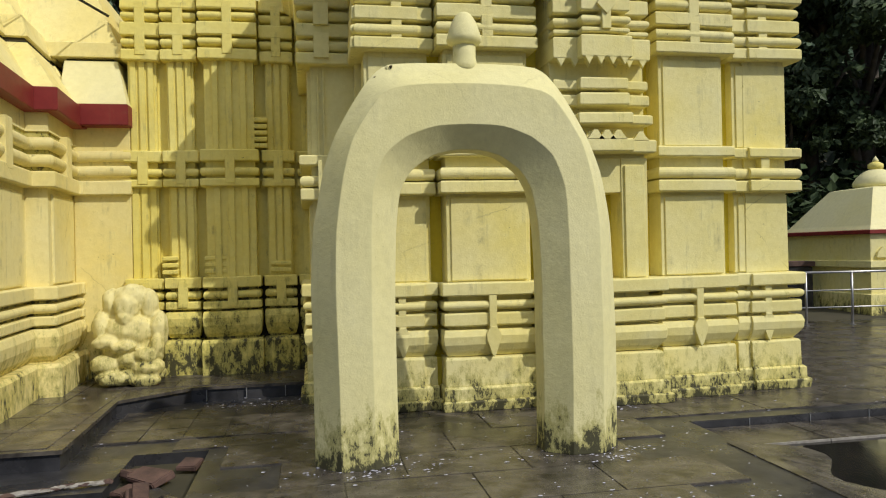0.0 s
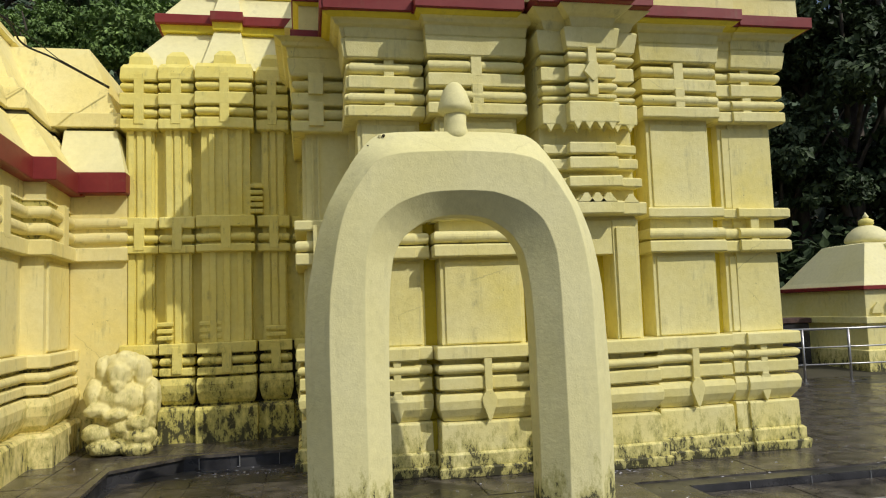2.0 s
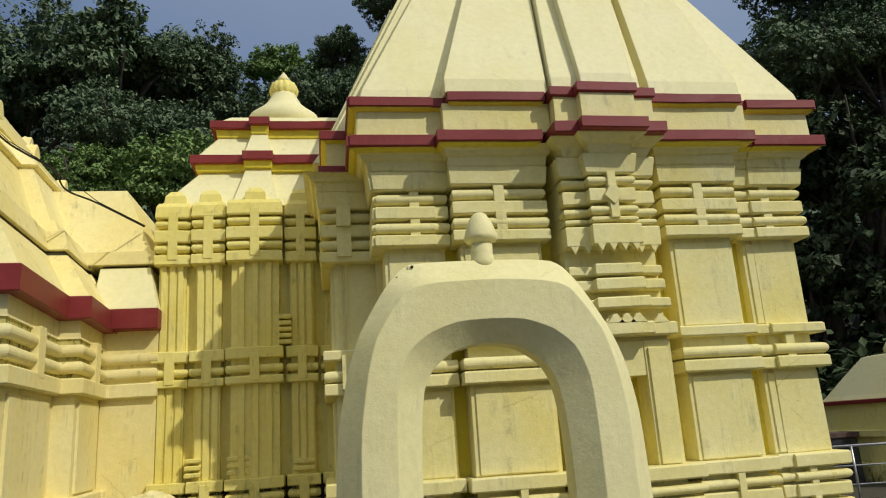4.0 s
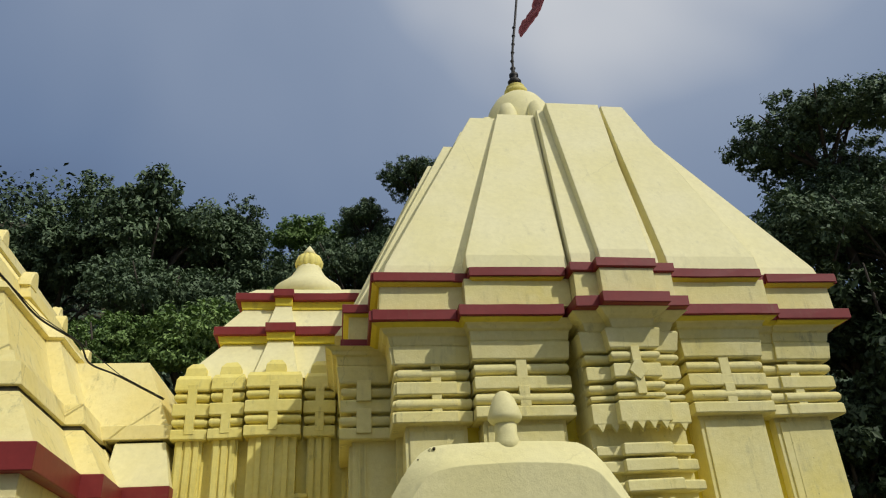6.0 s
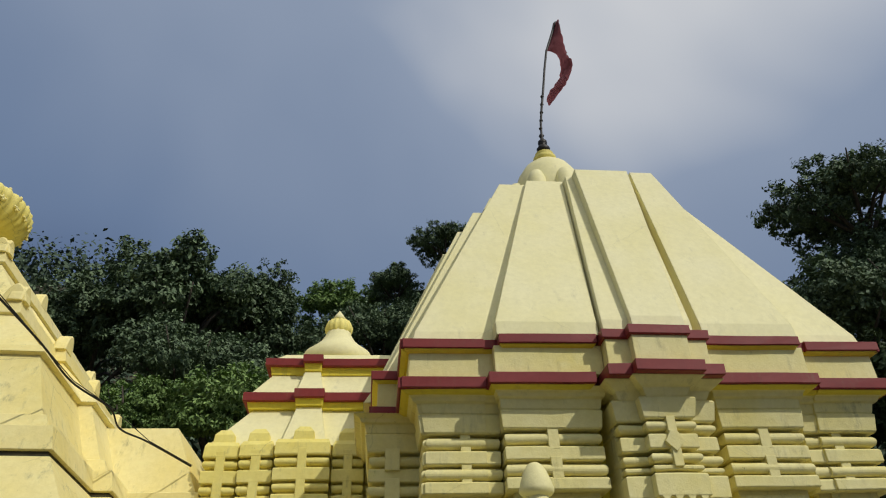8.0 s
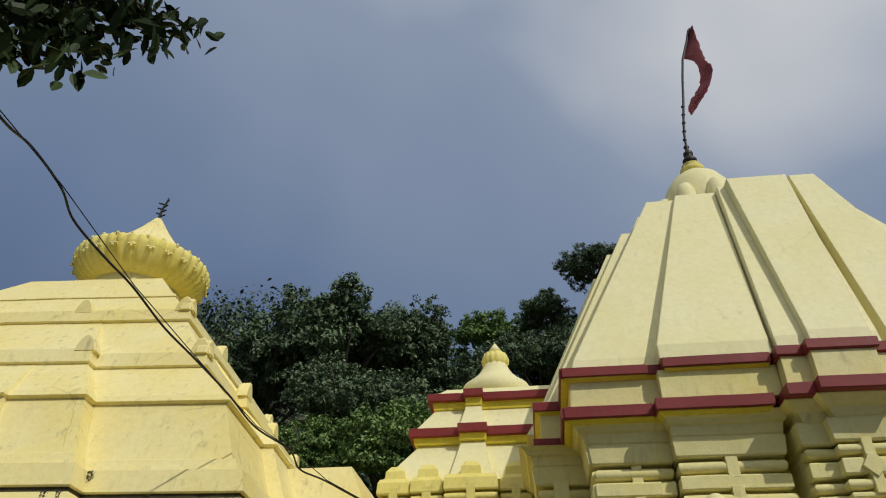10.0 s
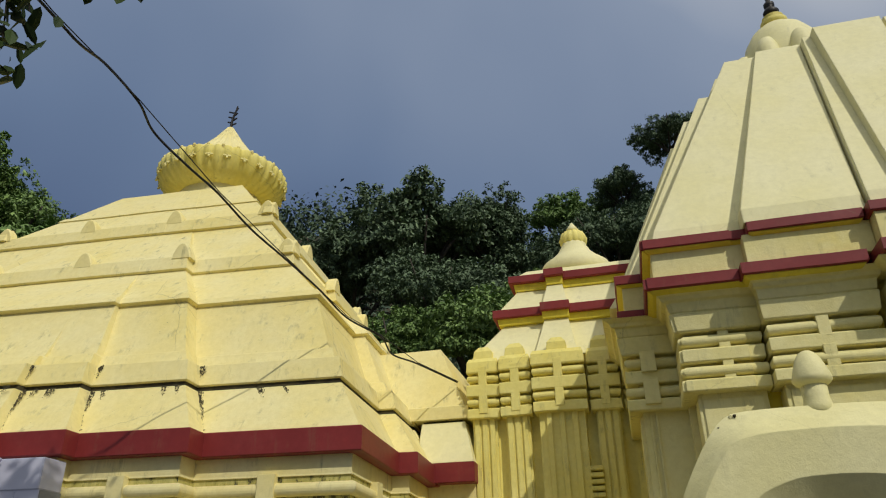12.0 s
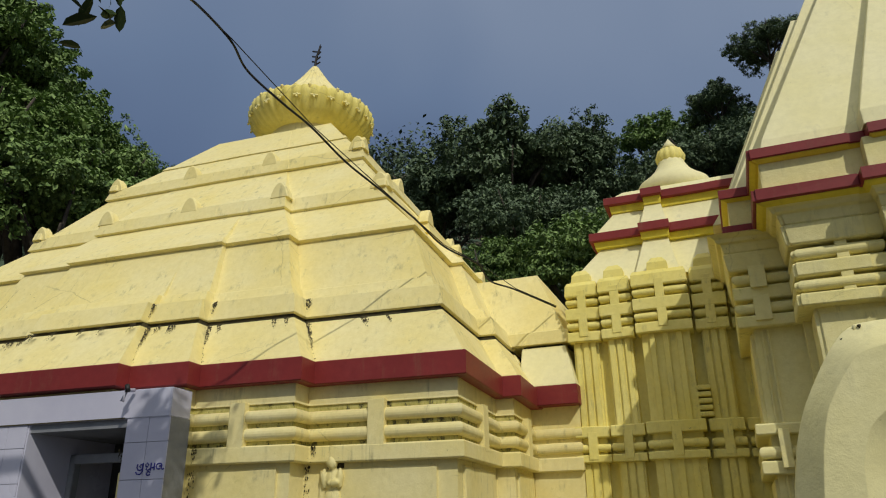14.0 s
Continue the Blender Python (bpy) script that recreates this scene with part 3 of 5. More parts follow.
for u0, u1, front in ((-1.40, -0.95, 0.10), (-0.92, -0.49, 0.15), (-0.45, 0.27, 0.24), (0.31, 0.72, 0.15), (0.76, 1.32, 0.08)):
    part("pilaster", block(u0 + 0.05, u1 - 0.05, front - 0.03, -0.2, [(0, 0.1), (0, 4.95)]), OLD, link)
    w = u1 - u0
    part("course_gap", block(u0 + 0.05, u1 - 0.05, front - 0.024, -0.2, [(0, 0.48), (0, 1.17)]), PATCHY_BLACK, link, "patchily blackened gap between the courses")
    for k in range(3):
        c = u0 + w * (0.26 + 0.24 * k)
        part("pilaster_rib", block(c - 0.04, c + 0.04, front - 0.005, -0.2, [(0, 1.3), (0, 2.46)]), OLD, link)
        part("pilaster_rib", block(c - 0.036, c + 0.036, front - 0.004, -0.2, [(0, 2.93), (0, 4.08)]), OLD, link)
    for name, prof in LINK_COURSES:
        part(name, block(u0 + 0.04, u1 - 0.04, front - 0.03, -0.2, prof, ends=(0.45, 0.45)), OLD, link)
    c = (u0 + u1) / 2
    for z0, z1 in ((0.92, 1.25), (2.5, 2.85), (4.15, 4.82)):
        part("strap", block(c - 0.06, c + 0.06, front + 0.078, -0.2, [(0, z0), (0, z1)]), OLD, link)
    part("crest", block(c - 0.09, c + 0.09, front - 0.06, -0.2, [(0.06, 4.9), (0.04, 5.08), (-0.02, 5.16)]), OLD, link)
part("course_gap", block(-1.34, 1.33, 0.012, -0.2, [(0, 0.3), (0, 1.28)]), BLACK_BROWN, link, "black backing between the pilasters")
# little carved stacks between the pilasters
for x, z, w, n in ((0.30, 2.96, 0.13, 5), (-0.86, 1.34, 0.15, 3), (-0.30, 1.34, 0.24, 3), (0.52, 1.34, 0.22, 2)):
    for k in range(n):
        part("carved_slab", block(x - w / 2, x + w / 2, 0.20 if x < 0.4 else 0.16, 0.0, slab(z + 0.085 * k, z + 0.085 * k + 0.062, 0.02)), OLD, link)
# its stepped roof
LR = [("roof_skirt", CREAM_HIGH, [(0.05, 4.93), (-0.45, 5.62)]), ("soffit", DEEP, [(-0.37, 5.60), (-0.35, 5.70)]), ("red_band", RED, [(-0.30, 5.70), (-0.29, 5.71), (-0.29, 5.83), (-0.31, 5.84)]),
      ("roof_step", CREAM_HIGH, [(-0.38, 5.84), (-0.66, 6.26)]), ("soffit", DEEP, [(-0.62, 6.24), (-0.60, 6.36)]), ("red_band", RED, [(-0.54, 6.36), (-0.53, 6.37), (-0.53, 6.48), (-0.55, 6.49)]),
      ("roof_step", CREAM_HIGH, [(-0.62, 6.49), (-0.80, 6.66)])]
for name, mat, prof in LR:
    part(name, block(-1.36, 1.60, 0.0, -2.9, prof, ends=(1.0, 0.3)), mat, link)
for name, mat, prof in LR[:6]:
    rings = []
    for o, z in prof:
        h = 0.30 + 0.28 * min(0.0, o)
        rings.append([(u, -v, z + 0.015) for u, v in ((-0.10 - h, -1.2), (-0.10 - h, o + 0.13), (-0.10 + h, o + 0.13), (-0.10 + h, -1.2))])
    part(name, loft(rings), mat, link)
part("bell", lathe([(0.50, 6.62), (0.60, 6.72), (0.615, 6.82), (0.56, 6.93), (0.42, 7.04), (0.30, 7.16), (0.22, 7.30), (0.20, 7.38), (0.0, 7.39)], 40, (0.21, 1.45)), CREAM_HIGH, link, smooth=True)
part("ribbed_disc", lathe([(0.16, 7.28), (0.23, 7.36), (0.245, 7.45), (0.20, 7.56), (0.08, 7.61), (0.0, 7.615)], 48, (0.21, 1.45), 14, 0.12), OLD, link, smooth=True)
part("tip", lathe([(0.09, 7.60), (0.11, 7.64), (0.07, 7.70), (0.03, 7.76), (0.0, 7.80)], 16, (0.21, 1.45)), CREAM_HIGH, link, smooth=True)


# ---- the assembly hall: a wide stepped plan under a tiered pyramid ----
HX, HY = -7.14, 10.48
hall = thing("temple_hall", "warm yellow assembly hall with red band and tiered pyramid roof", "temple", (HX, HY, 0))
hall.rotation_euler = (0, 0, radians(4.0))
HW, SX, SY = 4.48, 1.0, 1.0
FRONT_STEPS = [(2.82, 0.29), (1.61, 0.50), (0.87, 0.69)]
DOOR_STEPS = [(2.82, 0.29), (1.61, 0.50), (1.30, 0.52)]
SIDE_STEPS = [(2.95, 0.22), (1.90, 0.25), (1.10, 0.27)]


def inset(steps, o):
    """The steps of one side as (place, projection) on the ring set in by o: they draw together and die out up the roof."""
    f = max(0.0, -o)
    k = ((HW - f) / HW) ** 1.5
    (u1, b), (u2, c), (u3, d) = steps
    low = b * (1 - 0.3 * f) if f < 1.6 else 0.006
    mid = low + (c - b) * max(0.02, 1 - f / 1.2)
    return [(u1 * k, low), (u2 * k, mid), (u3 * k, mid + (d - c) * max(0.02, 1 - f / 0.6))]


def hall_ring(o, z, notch=False):
    """The stepped plan, set out by o (inset when below 0), as one ring; notch: with the doorway cut into its front."""
    ring = []
    for face, a in enumerate(FACES):
        pts = [(HW + o, HW + o)]
        for u, add in inset((DOOR_STEPS if notch else FRONT_STEPS) if face % 2 == 0 else SIDE_STEPS, o):
            uu = u + max(0.0, o)
            pts += [(uu, pts[-1][1]), (uu, HW + o + add)]
        half = [(u, -v) for u, v in pts]
        gap = []
        if notch and face == 0:
            v = half[-1][1]
            gap = [(-0.20, v), (-0.20, v + 1.4), (1.17, v + 1.4), (1.17, v)]
        side = ([(-u, v) for u, v in half] + gap + half[::-1])[1:]
        c, s = round(math.cos(a)), round(math.sin(a))
        ring += [((u * c - v * s) * SX, (u * s + v * c) * SY, z) for u, v in side]
    return ring


def hall_course(name, prof, mat, label=""):
    part(name, loft([hall_ring(o, z, not 2.91 < prof[0][1] < 2.92 and prof[0][1] < 2.95) for o, z in prof]), mat, hall, label)


hall_course("wall", [(0, 0.1), (0, 2.915)], HALL)
hall_course("wall", [(0, 2.915), (0, 3.25)], HALL)
for name, prof in LINK_COURSES[:5]:
    hall_course(name, prof, HALL)
for z0, z1 in ((0.86, 0.89), (0.99, 1.02), (1.12, 1.16), (2.50, 2.55), (2.68, 2.73), (2.86, 2.93)):
    hall_course("slot", [(0.012, z0 - 0.015), (0.012, z1 + 0.015)], PATCHY_BLACK, "patchily blackened slot")
hall_course("slab_moulding", slab(2.33, 2.50, 0.10), HALL)
hall_course("roll_moulding", roll(2.55, 2.68, 0.09, 0.06), HALL)
hall_course("roll_moulding", roll(2.73, 2.86, 0.09, 0.06), HALL)
hall_course("frieze", [(0.03, 2.92), (0.022, 2.94), (0.022, 3.12)], HALL)
hall_course("red_band", [(0.14, 3.12), (0.15, 3.13), (0.15, 3.36), (0.13, 3.37)], RED, "oxide red band")
hall_course("roof_skirt", [(0.11, 3.37), (-0.205, 3.905)], HALL)
hall_course("black_gap", [(-0.225, 3.875), (-0.245, 4.02)], BLACK_BROWN, "black strip in the gap")
hall_course("roof_slab", [(-0.215, 3.96), (-0.20, 3.972), (-0.27, 4.22), (-0.31, 4.23)], HALL)
hall_course("roof_slope", [(-0.34, 4.225), (-0.40, 4.37), (-0.46, 4.39), (-0.62, 4.80), (-0.755, 5.14), (-0.70, 5.165), (-0.76, 5.26), (-0.80, 5.27), (-1.40, 5.93)], HALL)
hall_course("tier_lip", [(-1.40, 5.90), (-1.34, 5.93), (-1.40, 6.15), (-1.46, 6.17)], HALL)
hall_course("roof_slope", [(-1.48, 6.15), (-2.10, 7.02)], HALL)
hall_course("tier_lip", [(-2.10, 6.99), (-2.04, 7.02), (-2.10, 7.23), (-2.16, 7.25)], HALL)
hall_course("roof_slope", [(-2.18, 7.23), (-2.66, 7.78), (-2.64, 7.79), (-2.70, 7.87), (-2.74, 7.88), (-3.30, 8.56)], HALL)
crest = to_mesh("crest", loft([[(0.15 * math.cos(t) * w * (1.0 - 0.25 * math.sin(t)), y, 0.25 * math.sin(t) * w) for t in [math.pi * k / 8 for k in range(9)]] for y, w in ((-0.05, 0.9), (-0.03, 1.0), (0.10, 1.0), (0.13, 0.8))]), HALL)
for o, z, inner in ((-1.38, 6.13, (True, 0.0)), (-2.08, 7.21, (False, 0.75))):
    for face, a in enumerate(FACES):
        stp = inset(FRONT_STEPS if face % 2 == 0 else SIDE_STEPS, o)
        spots = [(s * (HW + o - 0.11), HW + o) for s in (-1, 1)]
        if inner[0]:
            spots += [(s * (stp[0][0] - 0.11), HW + o + stp[0][1]) for s in (-1, 1)] + [(0.0, HW + o + stp[0][1])]
        else:
            spots += [(s * inner[1], HW + o) for s in (-1, 1)]
        for u, v in spots:
            ob = part("crest", crest, None, hall, turn=a)
            ob.location = Matrix.Rotation(a, 3, "Z") @ Vector((u, -(v - 0.05), z - 0.02))
for face, a in enumerate(FACES):
    stp = FRONT_STEPS if face % 2 == 0 else SIDE_STEPS
    along, out = (SX, SY) if face % 2 == 0 else (SY, SX)
    edges = [HW] + [u for u, add in stp]
    adds = [0.0] + [add for u, add in stp]
    for q in range(3):
        for s in (-1, 1):
            c = s * (edges[q] + edges[q + 1]) / 2 * along
            half = (edges[q] - edges[q + 1]) / 2 * along
            front = (HW + adds[q]) * out
            part("strap", block(c - 0.09, c + 0.09, front + 0.10, front - 0.4, [(0, 2.45), (0, 2.94)]), HALL, hall, turn=a)
            part("panel", block(c - half * 0.72, c + half * 0.72, front, front - 0.4, [(0.025, 1.32), (0.03, 1.34), (0.03, 2.26), (0.015, 2.28)]), HALL, hall, turn=a)
part("roof_neck", lathe([(0.80, 8.40), (0.80, 9.265)], 32, (0.12, 0)), HALL, hall, smooth=True)
part("ribbed_disc", lathe([(0.809, 8.971), (1.029, 9.055), (1.181, 9.212), (1.262, 9.391), (1.271, 9.496), (1.228, 9.559), (1.095, 9.601), (0.000, 9.612)], 168, (0.12, 0), 42, 0.045), OLD, hall, "ribbed yellow disc", True)
part("fluted_cone", lathe([(1.238, 9.517), (1.181, 9.591), (0.971, 9.717), (0.724, 9.906), (0.495, 10.148), (0.304, 10.400), (0.162, 10.621), (0.067, 10.768), (0.000, 10.799)], 112, (0.12, 0), 28, 0.09), HALL, hall, smooth=True)
for k in range(28):
    a = 2 * math.pi * k / 28
    part("petal", lathe([(0.000, 9.517), (0.035, 9.549), (0.028, 9.580), (0.000, 9.606)], 8, (0.12 + 1.21 * math.cos(a), 1.21 * math.sin(a))), HALL, hall, smooth=True)
for k in range(24):
    a = 2 * math.pi * k / 24
    star = bmesh.new()
    for p, q in ((0.07, 0.018), (0.018, 0.07)):
        box(-p, p, -0.025, 0.01, -q, q, star)
    ob = part("flower_stud", star, CREAM, hall)
    ob.matrix_local = Matrix.Translation((0.12, 0, 0)) @ Matrix.Rotation(a, 4, "Z") @ pose(0, -1.222, 9.32, -20, 0, 0)
trident = thing("roof_ornament", "dark metal ornament on the tip of the hall roof", "ornament", (HX + 0.12, HY, 10.76))
bm = tube([(0, 0, 0), (0.02, 0, 0.25), (0.08, 0, 0.45), (0.10, 0, 0.56)], 0.03, 8, None, 0.012)
for k in range(7):
    tube([(0.01 + 0.013 * k, 0, 0.08 + 0.06 * k), (0.10 * (-1) ** k, 0.03, 0.14 + 0.065 * k)], 0.018, 5, bm)
part("shaft", bm, BLACK, trident)

# annex that joins hall and link tower
annex = thing("annex_wall", "yellow annex wall with red band joining hall and shrine", "wall", (0, 0, 0))
part("wall", box(-2.3, -1.66, 8.90, 11.5, 0.1, 3.25), HALL, annex)
part("red_band", box(-2.3, -1.63, 8.70, 11.5, 3.14, 3.39, None, 0.008), RED, annex, "oxide red band")
part("roof_skirt", loft([[(-2.4, y0, z), (x1, y0, z), (x1, 11.5, z), (-2.4, 11.5, z)] for x1, y0, z in ((-1.64, 8.72, 3.39), (-1.80, 8.98, 3.96))]), CREAM_HIGH, annex)
part("black_gap", box(-2.4, -1.86, 9.06, 11.5, 3.95, 4.02), BLACK_BROWN, annex, "black strip in the gap")
part("roof_slope", loft([[(-3.3, y0, z), (x1, y0, z), (x1, 11.5, z), (-3.3, 11.5, z)] for x1, y0, z in ((-1.74, 8.94, 4.0), (-1.74, 8.94, 4.17), (-1.80, 9.0, 4.19), (-2.20, 9.26, 5.09))]), HALL, annex)
for z0, z1, fn in ((2.33, 2.50, slab), (2.55, 2.68, roll), (2.73, 2.86, roll)):
    ob = part("roll_moulding" if fn is roll else "slab_moulding", block(-0.42, 0.18, 0, -0.3, fn(z0, z1, 0.08)), HALL, annex)
    ob.location = (-1.9, 8.90, 0)

# ---- tiled doorway of the hall ----
door = thing("tiled_doorway", "open doorway framed in pale lilac tiles on the yellow hall", "doorway", (-6.22, 5.27, 0.02))
door.rotation_euler = (0, 0, radians(4.0))
part("threshold", box(-1.2, 1.2, -0.05, 0.35, 0, 0.06, None, 0.01), SLATE, door)
for x0, x1 in ((0.64, 1.17), (-1.20, -0.66)):
    jamb = part("jamb", box(x0, x1, 0.0, 0.3, 0.0, 2.76), GREYP, door)
    for r in range(8):
        for c in range(2):
            a = x0 + (x1 - x0) * (0.0, 0.52)[c]
            b = x0 + (x1 - x0) * (0.52, 1.0)[c]
            part("tile", box(a + 0.002, b - 0.002, -0.012, 0.0, 0.36 * r + 0.002, min(2.76, 0.36 * r + 0.357), None, 0.002), TILE, jamb)
part("lintel", box(-1.22, 1.165, -0.022, 0.3, 2.76, 3.055, None, 0.008), TILE, door)
part("lintel_edge", box(-1.20, 0.62, -0.027, -0.020, 2.762, 2.774), BLACK_BROWN, door, "black strip along the lintel edge")
for s in (-1, 1):
    part("reveal", box(min(s * 0.64, s * 0.662), max(s * 0.64, s * 0.662), 0.0, 1.5, 0.0, 2.76), TILE, door)
part("soffit", box(-0.66, 0.66, 0.02, 1.5, 2.68, 2.76), GREYP, door)
part("door_frame", box(-0.64, -0.56, 0.62, 0.72, 0, 2.5, None, 0.008), GREYP, door)
part("door_frame", box(-0.64, 0.64, 0.62, 0.72, 2.40, 2.50, None, 0.008), GREYP, door)
# near-black panel: the unlit room's darkness is put into its colour
part("dark_room_panel", box(-0.70, 0.70, 1.30, 1.36, 0, 2.80), DARK, door)
part("door_leaf", box(0.10, 0.62, 0.70, 0.75, 0.02, 2.40, None, 0.006), GREYP, door, "grey door leaf standing ajar")
# the painted word "exit" in Odia letters, drawn as brush strokes
sign = thing("painted_word", "dark blue hand-painted Odia word on a doorway tile", "sign", (-5.38, 5.316, 2.265))
sign.rotation_euler = (0, 0, radians(4.0))


def arc(cx, cz, r, a0, a1, n=9, sx=1.0):
    return [(cx + sx * r * math.cos(radians(a0 + (a1 - a0) * k / n)), cz + r * math.sin(radians(a0 + (a1 - a0) * k / n))) for k in range(n + 1)]


GLYPHS = [
    [[(0.006, 0.062), (0.0, 0.03), (0.012, 0.008), (0.034, 0.002), (0.052, 0.014)], [(0.054, 0.072), (0.053, -0.018)], [(0.053, 0.052), (0.034, 0.058), (0.024, 0.040), (0.036, 0.028)], [(0.053, -0.018), (0.032, -0.036), (0.004, -0.032), (-0.006, -0.012)]],
    [[(0.088, 0.034), (0.078, 0.054), (0.094, 0.069), (0.110, 0.052), (0.096, 0.032), (0.086, 0.012), (0.104, 0.0), (0.128, 0.014)], [(0.130, 0.072), (0.130, -0.004)], arc(0.112, -0.030, 0.017, 20, 340)],
    [[(0.130, 0.030), (0.150, 0.022), (0.160, 0.034)], [(0.162, 0.070), (0.162, -0.002)]],
    [arc(0.206, 0.036, 0.027, 30, 300), [(0.230, 0.050), (0.226, 0.020), (0.238, 0.004), (0.252, 0.014)], [(0.206, 0.036), (0.228, 0.040)]],
]
for strokes in GLYPHS:
    bm = bmesh.new()
    for st in strokes:
        tube([(x * 1.28, 0.0, z * 1.0) for x, z in st], 0.0078, 5, bm)
    part("letter", bm, INK, sign)
drain = thing("drain_pipe", "short white and black drain pipe stub under the red band", "pipe", (-5.50, 5.16, 2.98))
part("pipe", tube([(0, 0.1, 0.08), (0, 0.0, 0.06), (-0.02, -0.02, -0.05)], 0.022, 8), TILE, drain, "white plastic pipe", True)
part("stain", tube([(0.02, -0.02, 0.11), (0.05, -0.03, 0.05)], 0.026, 8), BLACK, drain, "black rubber end", True)


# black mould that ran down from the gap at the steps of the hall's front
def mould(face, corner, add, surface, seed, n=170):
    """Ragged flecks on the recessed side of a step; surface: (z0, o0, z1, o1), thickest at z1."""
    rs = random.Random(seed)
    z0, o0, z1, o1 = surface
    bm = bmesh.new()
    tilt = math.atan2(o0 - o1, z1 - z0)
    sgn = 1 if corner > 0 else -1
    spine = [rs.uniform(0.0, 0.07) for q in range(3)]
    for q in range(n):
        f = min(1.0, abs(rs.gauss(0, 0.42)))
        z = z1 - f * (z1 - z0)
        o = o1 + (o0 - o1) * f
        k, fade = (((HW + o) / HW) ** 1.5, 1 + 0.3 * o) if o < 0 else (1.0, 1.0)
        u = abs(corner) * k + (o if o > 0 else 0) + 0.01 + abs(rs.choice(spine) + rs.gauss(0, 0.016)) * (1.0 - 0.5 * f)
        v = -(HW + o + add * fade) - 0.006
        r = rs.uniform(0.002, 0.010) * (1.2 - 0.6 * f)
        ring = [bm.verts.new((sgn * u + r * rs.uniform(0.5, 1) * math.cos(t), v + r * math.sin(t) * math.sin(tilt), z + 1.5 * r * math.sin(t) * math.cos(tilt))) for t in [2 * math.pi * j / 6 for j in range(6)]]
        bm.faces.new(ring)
    part("mould_stain", bm, BLACK_BROWN, hall, "black mould stain", turn=FACES[face])


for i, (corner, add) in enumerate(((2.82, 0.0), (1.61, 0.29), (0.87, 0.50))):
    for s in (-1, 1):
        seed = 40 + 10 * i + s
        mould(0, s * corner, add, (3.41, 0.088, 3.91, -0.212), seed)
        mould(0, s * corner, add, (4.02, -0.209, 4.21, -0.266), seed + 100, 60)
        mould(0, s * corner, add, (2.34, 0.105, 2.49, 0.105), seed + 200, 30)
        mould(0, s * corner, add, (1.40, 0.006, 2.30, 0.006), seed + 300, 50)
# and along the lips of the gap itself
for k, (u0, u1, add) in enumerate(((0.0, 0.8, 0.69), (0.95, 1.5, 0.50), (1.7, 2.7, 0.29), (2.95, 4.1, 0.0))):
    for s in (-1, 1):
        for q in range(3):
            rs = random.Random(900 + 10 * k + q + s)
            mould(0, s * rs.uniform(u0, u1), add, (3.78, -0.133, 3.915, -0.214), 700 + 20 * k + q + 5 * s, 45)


# ---- the free-standing arch ----
arch = thing("stone_arch", "cream painted chamfered masonry arch with knob on top", "arch", (1.645, 5.17, 0))


def outline(half, n=5):
    """A symmetric outline from the points of its right half, foot to crown, with softened corners."""
    pts = [(-x, z) for x, z in half] + [(x, z) for x, z in half[-2::-1]]
    out = []
    for k in range(len(pts) - 1):
        p0, p1, p2, p3 = (Vector(pts[max(0, min(len(pts) - 1, k + d))]) for d in (-1, 0, 1, 2))
        for q in range(n):
            t = q / n
            lin = p1 + (p2 - p1) * t
            cat = 0.5 * (2 * p1 + (p2 - p0) * t + (2 * p0 - 5 * p1 + 4 * p2 - p3) * t * t + (3 * p1 - p0 - 3 * p2 + p3) * t ** 3)
            out.append(tuple(lin * 0.35 + cat * 0.65))
    return out + [pts[-1]]


OUTER = outline([(1.185, 0), (1.19, 0.7), (1.19, 1.3), (1.165, 1.78), (1.095, 2.18), (0.985, 2.47), (0.76, 2.84), (0.57, 3.0), (0, 3.02)])
EDGE_O = outline([(1.0, 0), (1.005, 0.7), (1.01, 1.3), (1.005, 1.75), (0.955, 2.13), (0.865, 2.42), (0.645, 2.74), (0.42, 2.81), (0, 2.83)])
EDGE_I = outline([(0.755, 0), (0.755, 0.7), (0.755, 1.3), (0.755, 1.74), (0.735, 2.06), (0.645, 2.29), (0.48, 2.43), (0.26, 2.51), (0, 2.525)])
INNER = outline([(0.57, 0), (0.57, 0.7), (0.57, 1.3), (0.56, 1.75), (0.52, 2.03), (0.43, 2.19), (0.27, 2.305), (0.13, 2.345), (0, 2.355)])
# the arch's section: outer faces, chamfers, inner faces
rings = []
for o, eo, ei, i in zip(OUTER, EDGE_O, EDGE_I, INNER):
    ring = []
    for (x, z), y in ((o, -0.06), (eo, -0.245), (ei, -0.245), (i, -0.10), (i, 0.10), (ei, 0.245), (eo, 0.245), (o, 0.06)):
        w = noise.noise_vector(Vector((x * 1.3, y * 1.3, z * 1.3))) * 0.012
        ring.append((x + w.x, y + w.y, max(0.0, z + w.z * (z > 0.01))))
    rings.append(ring)
part("arch_body", loft(rings), ARCH, arch, smooth="edges")
part("knob_stem", lathe([(0.115, 2.96), (0.098, 3.03), (0.088, 3.08), (0.090, 3.20)], 20, (0.02, 0)), ARCH, arch, smooth=True)
part("knob", lathe([(0.085, 3.165), (0.120, 3.185), (0.136, 3.205), (0.137, 3.225), (0.118, 3.29), (0.092, 3.36), (0.060, 3.41), (0.035, 3.428), (0.0, 3.432)], 24, (0.02, 0)), ARCH, arch, smooth=True)
rc = random.Random(31)
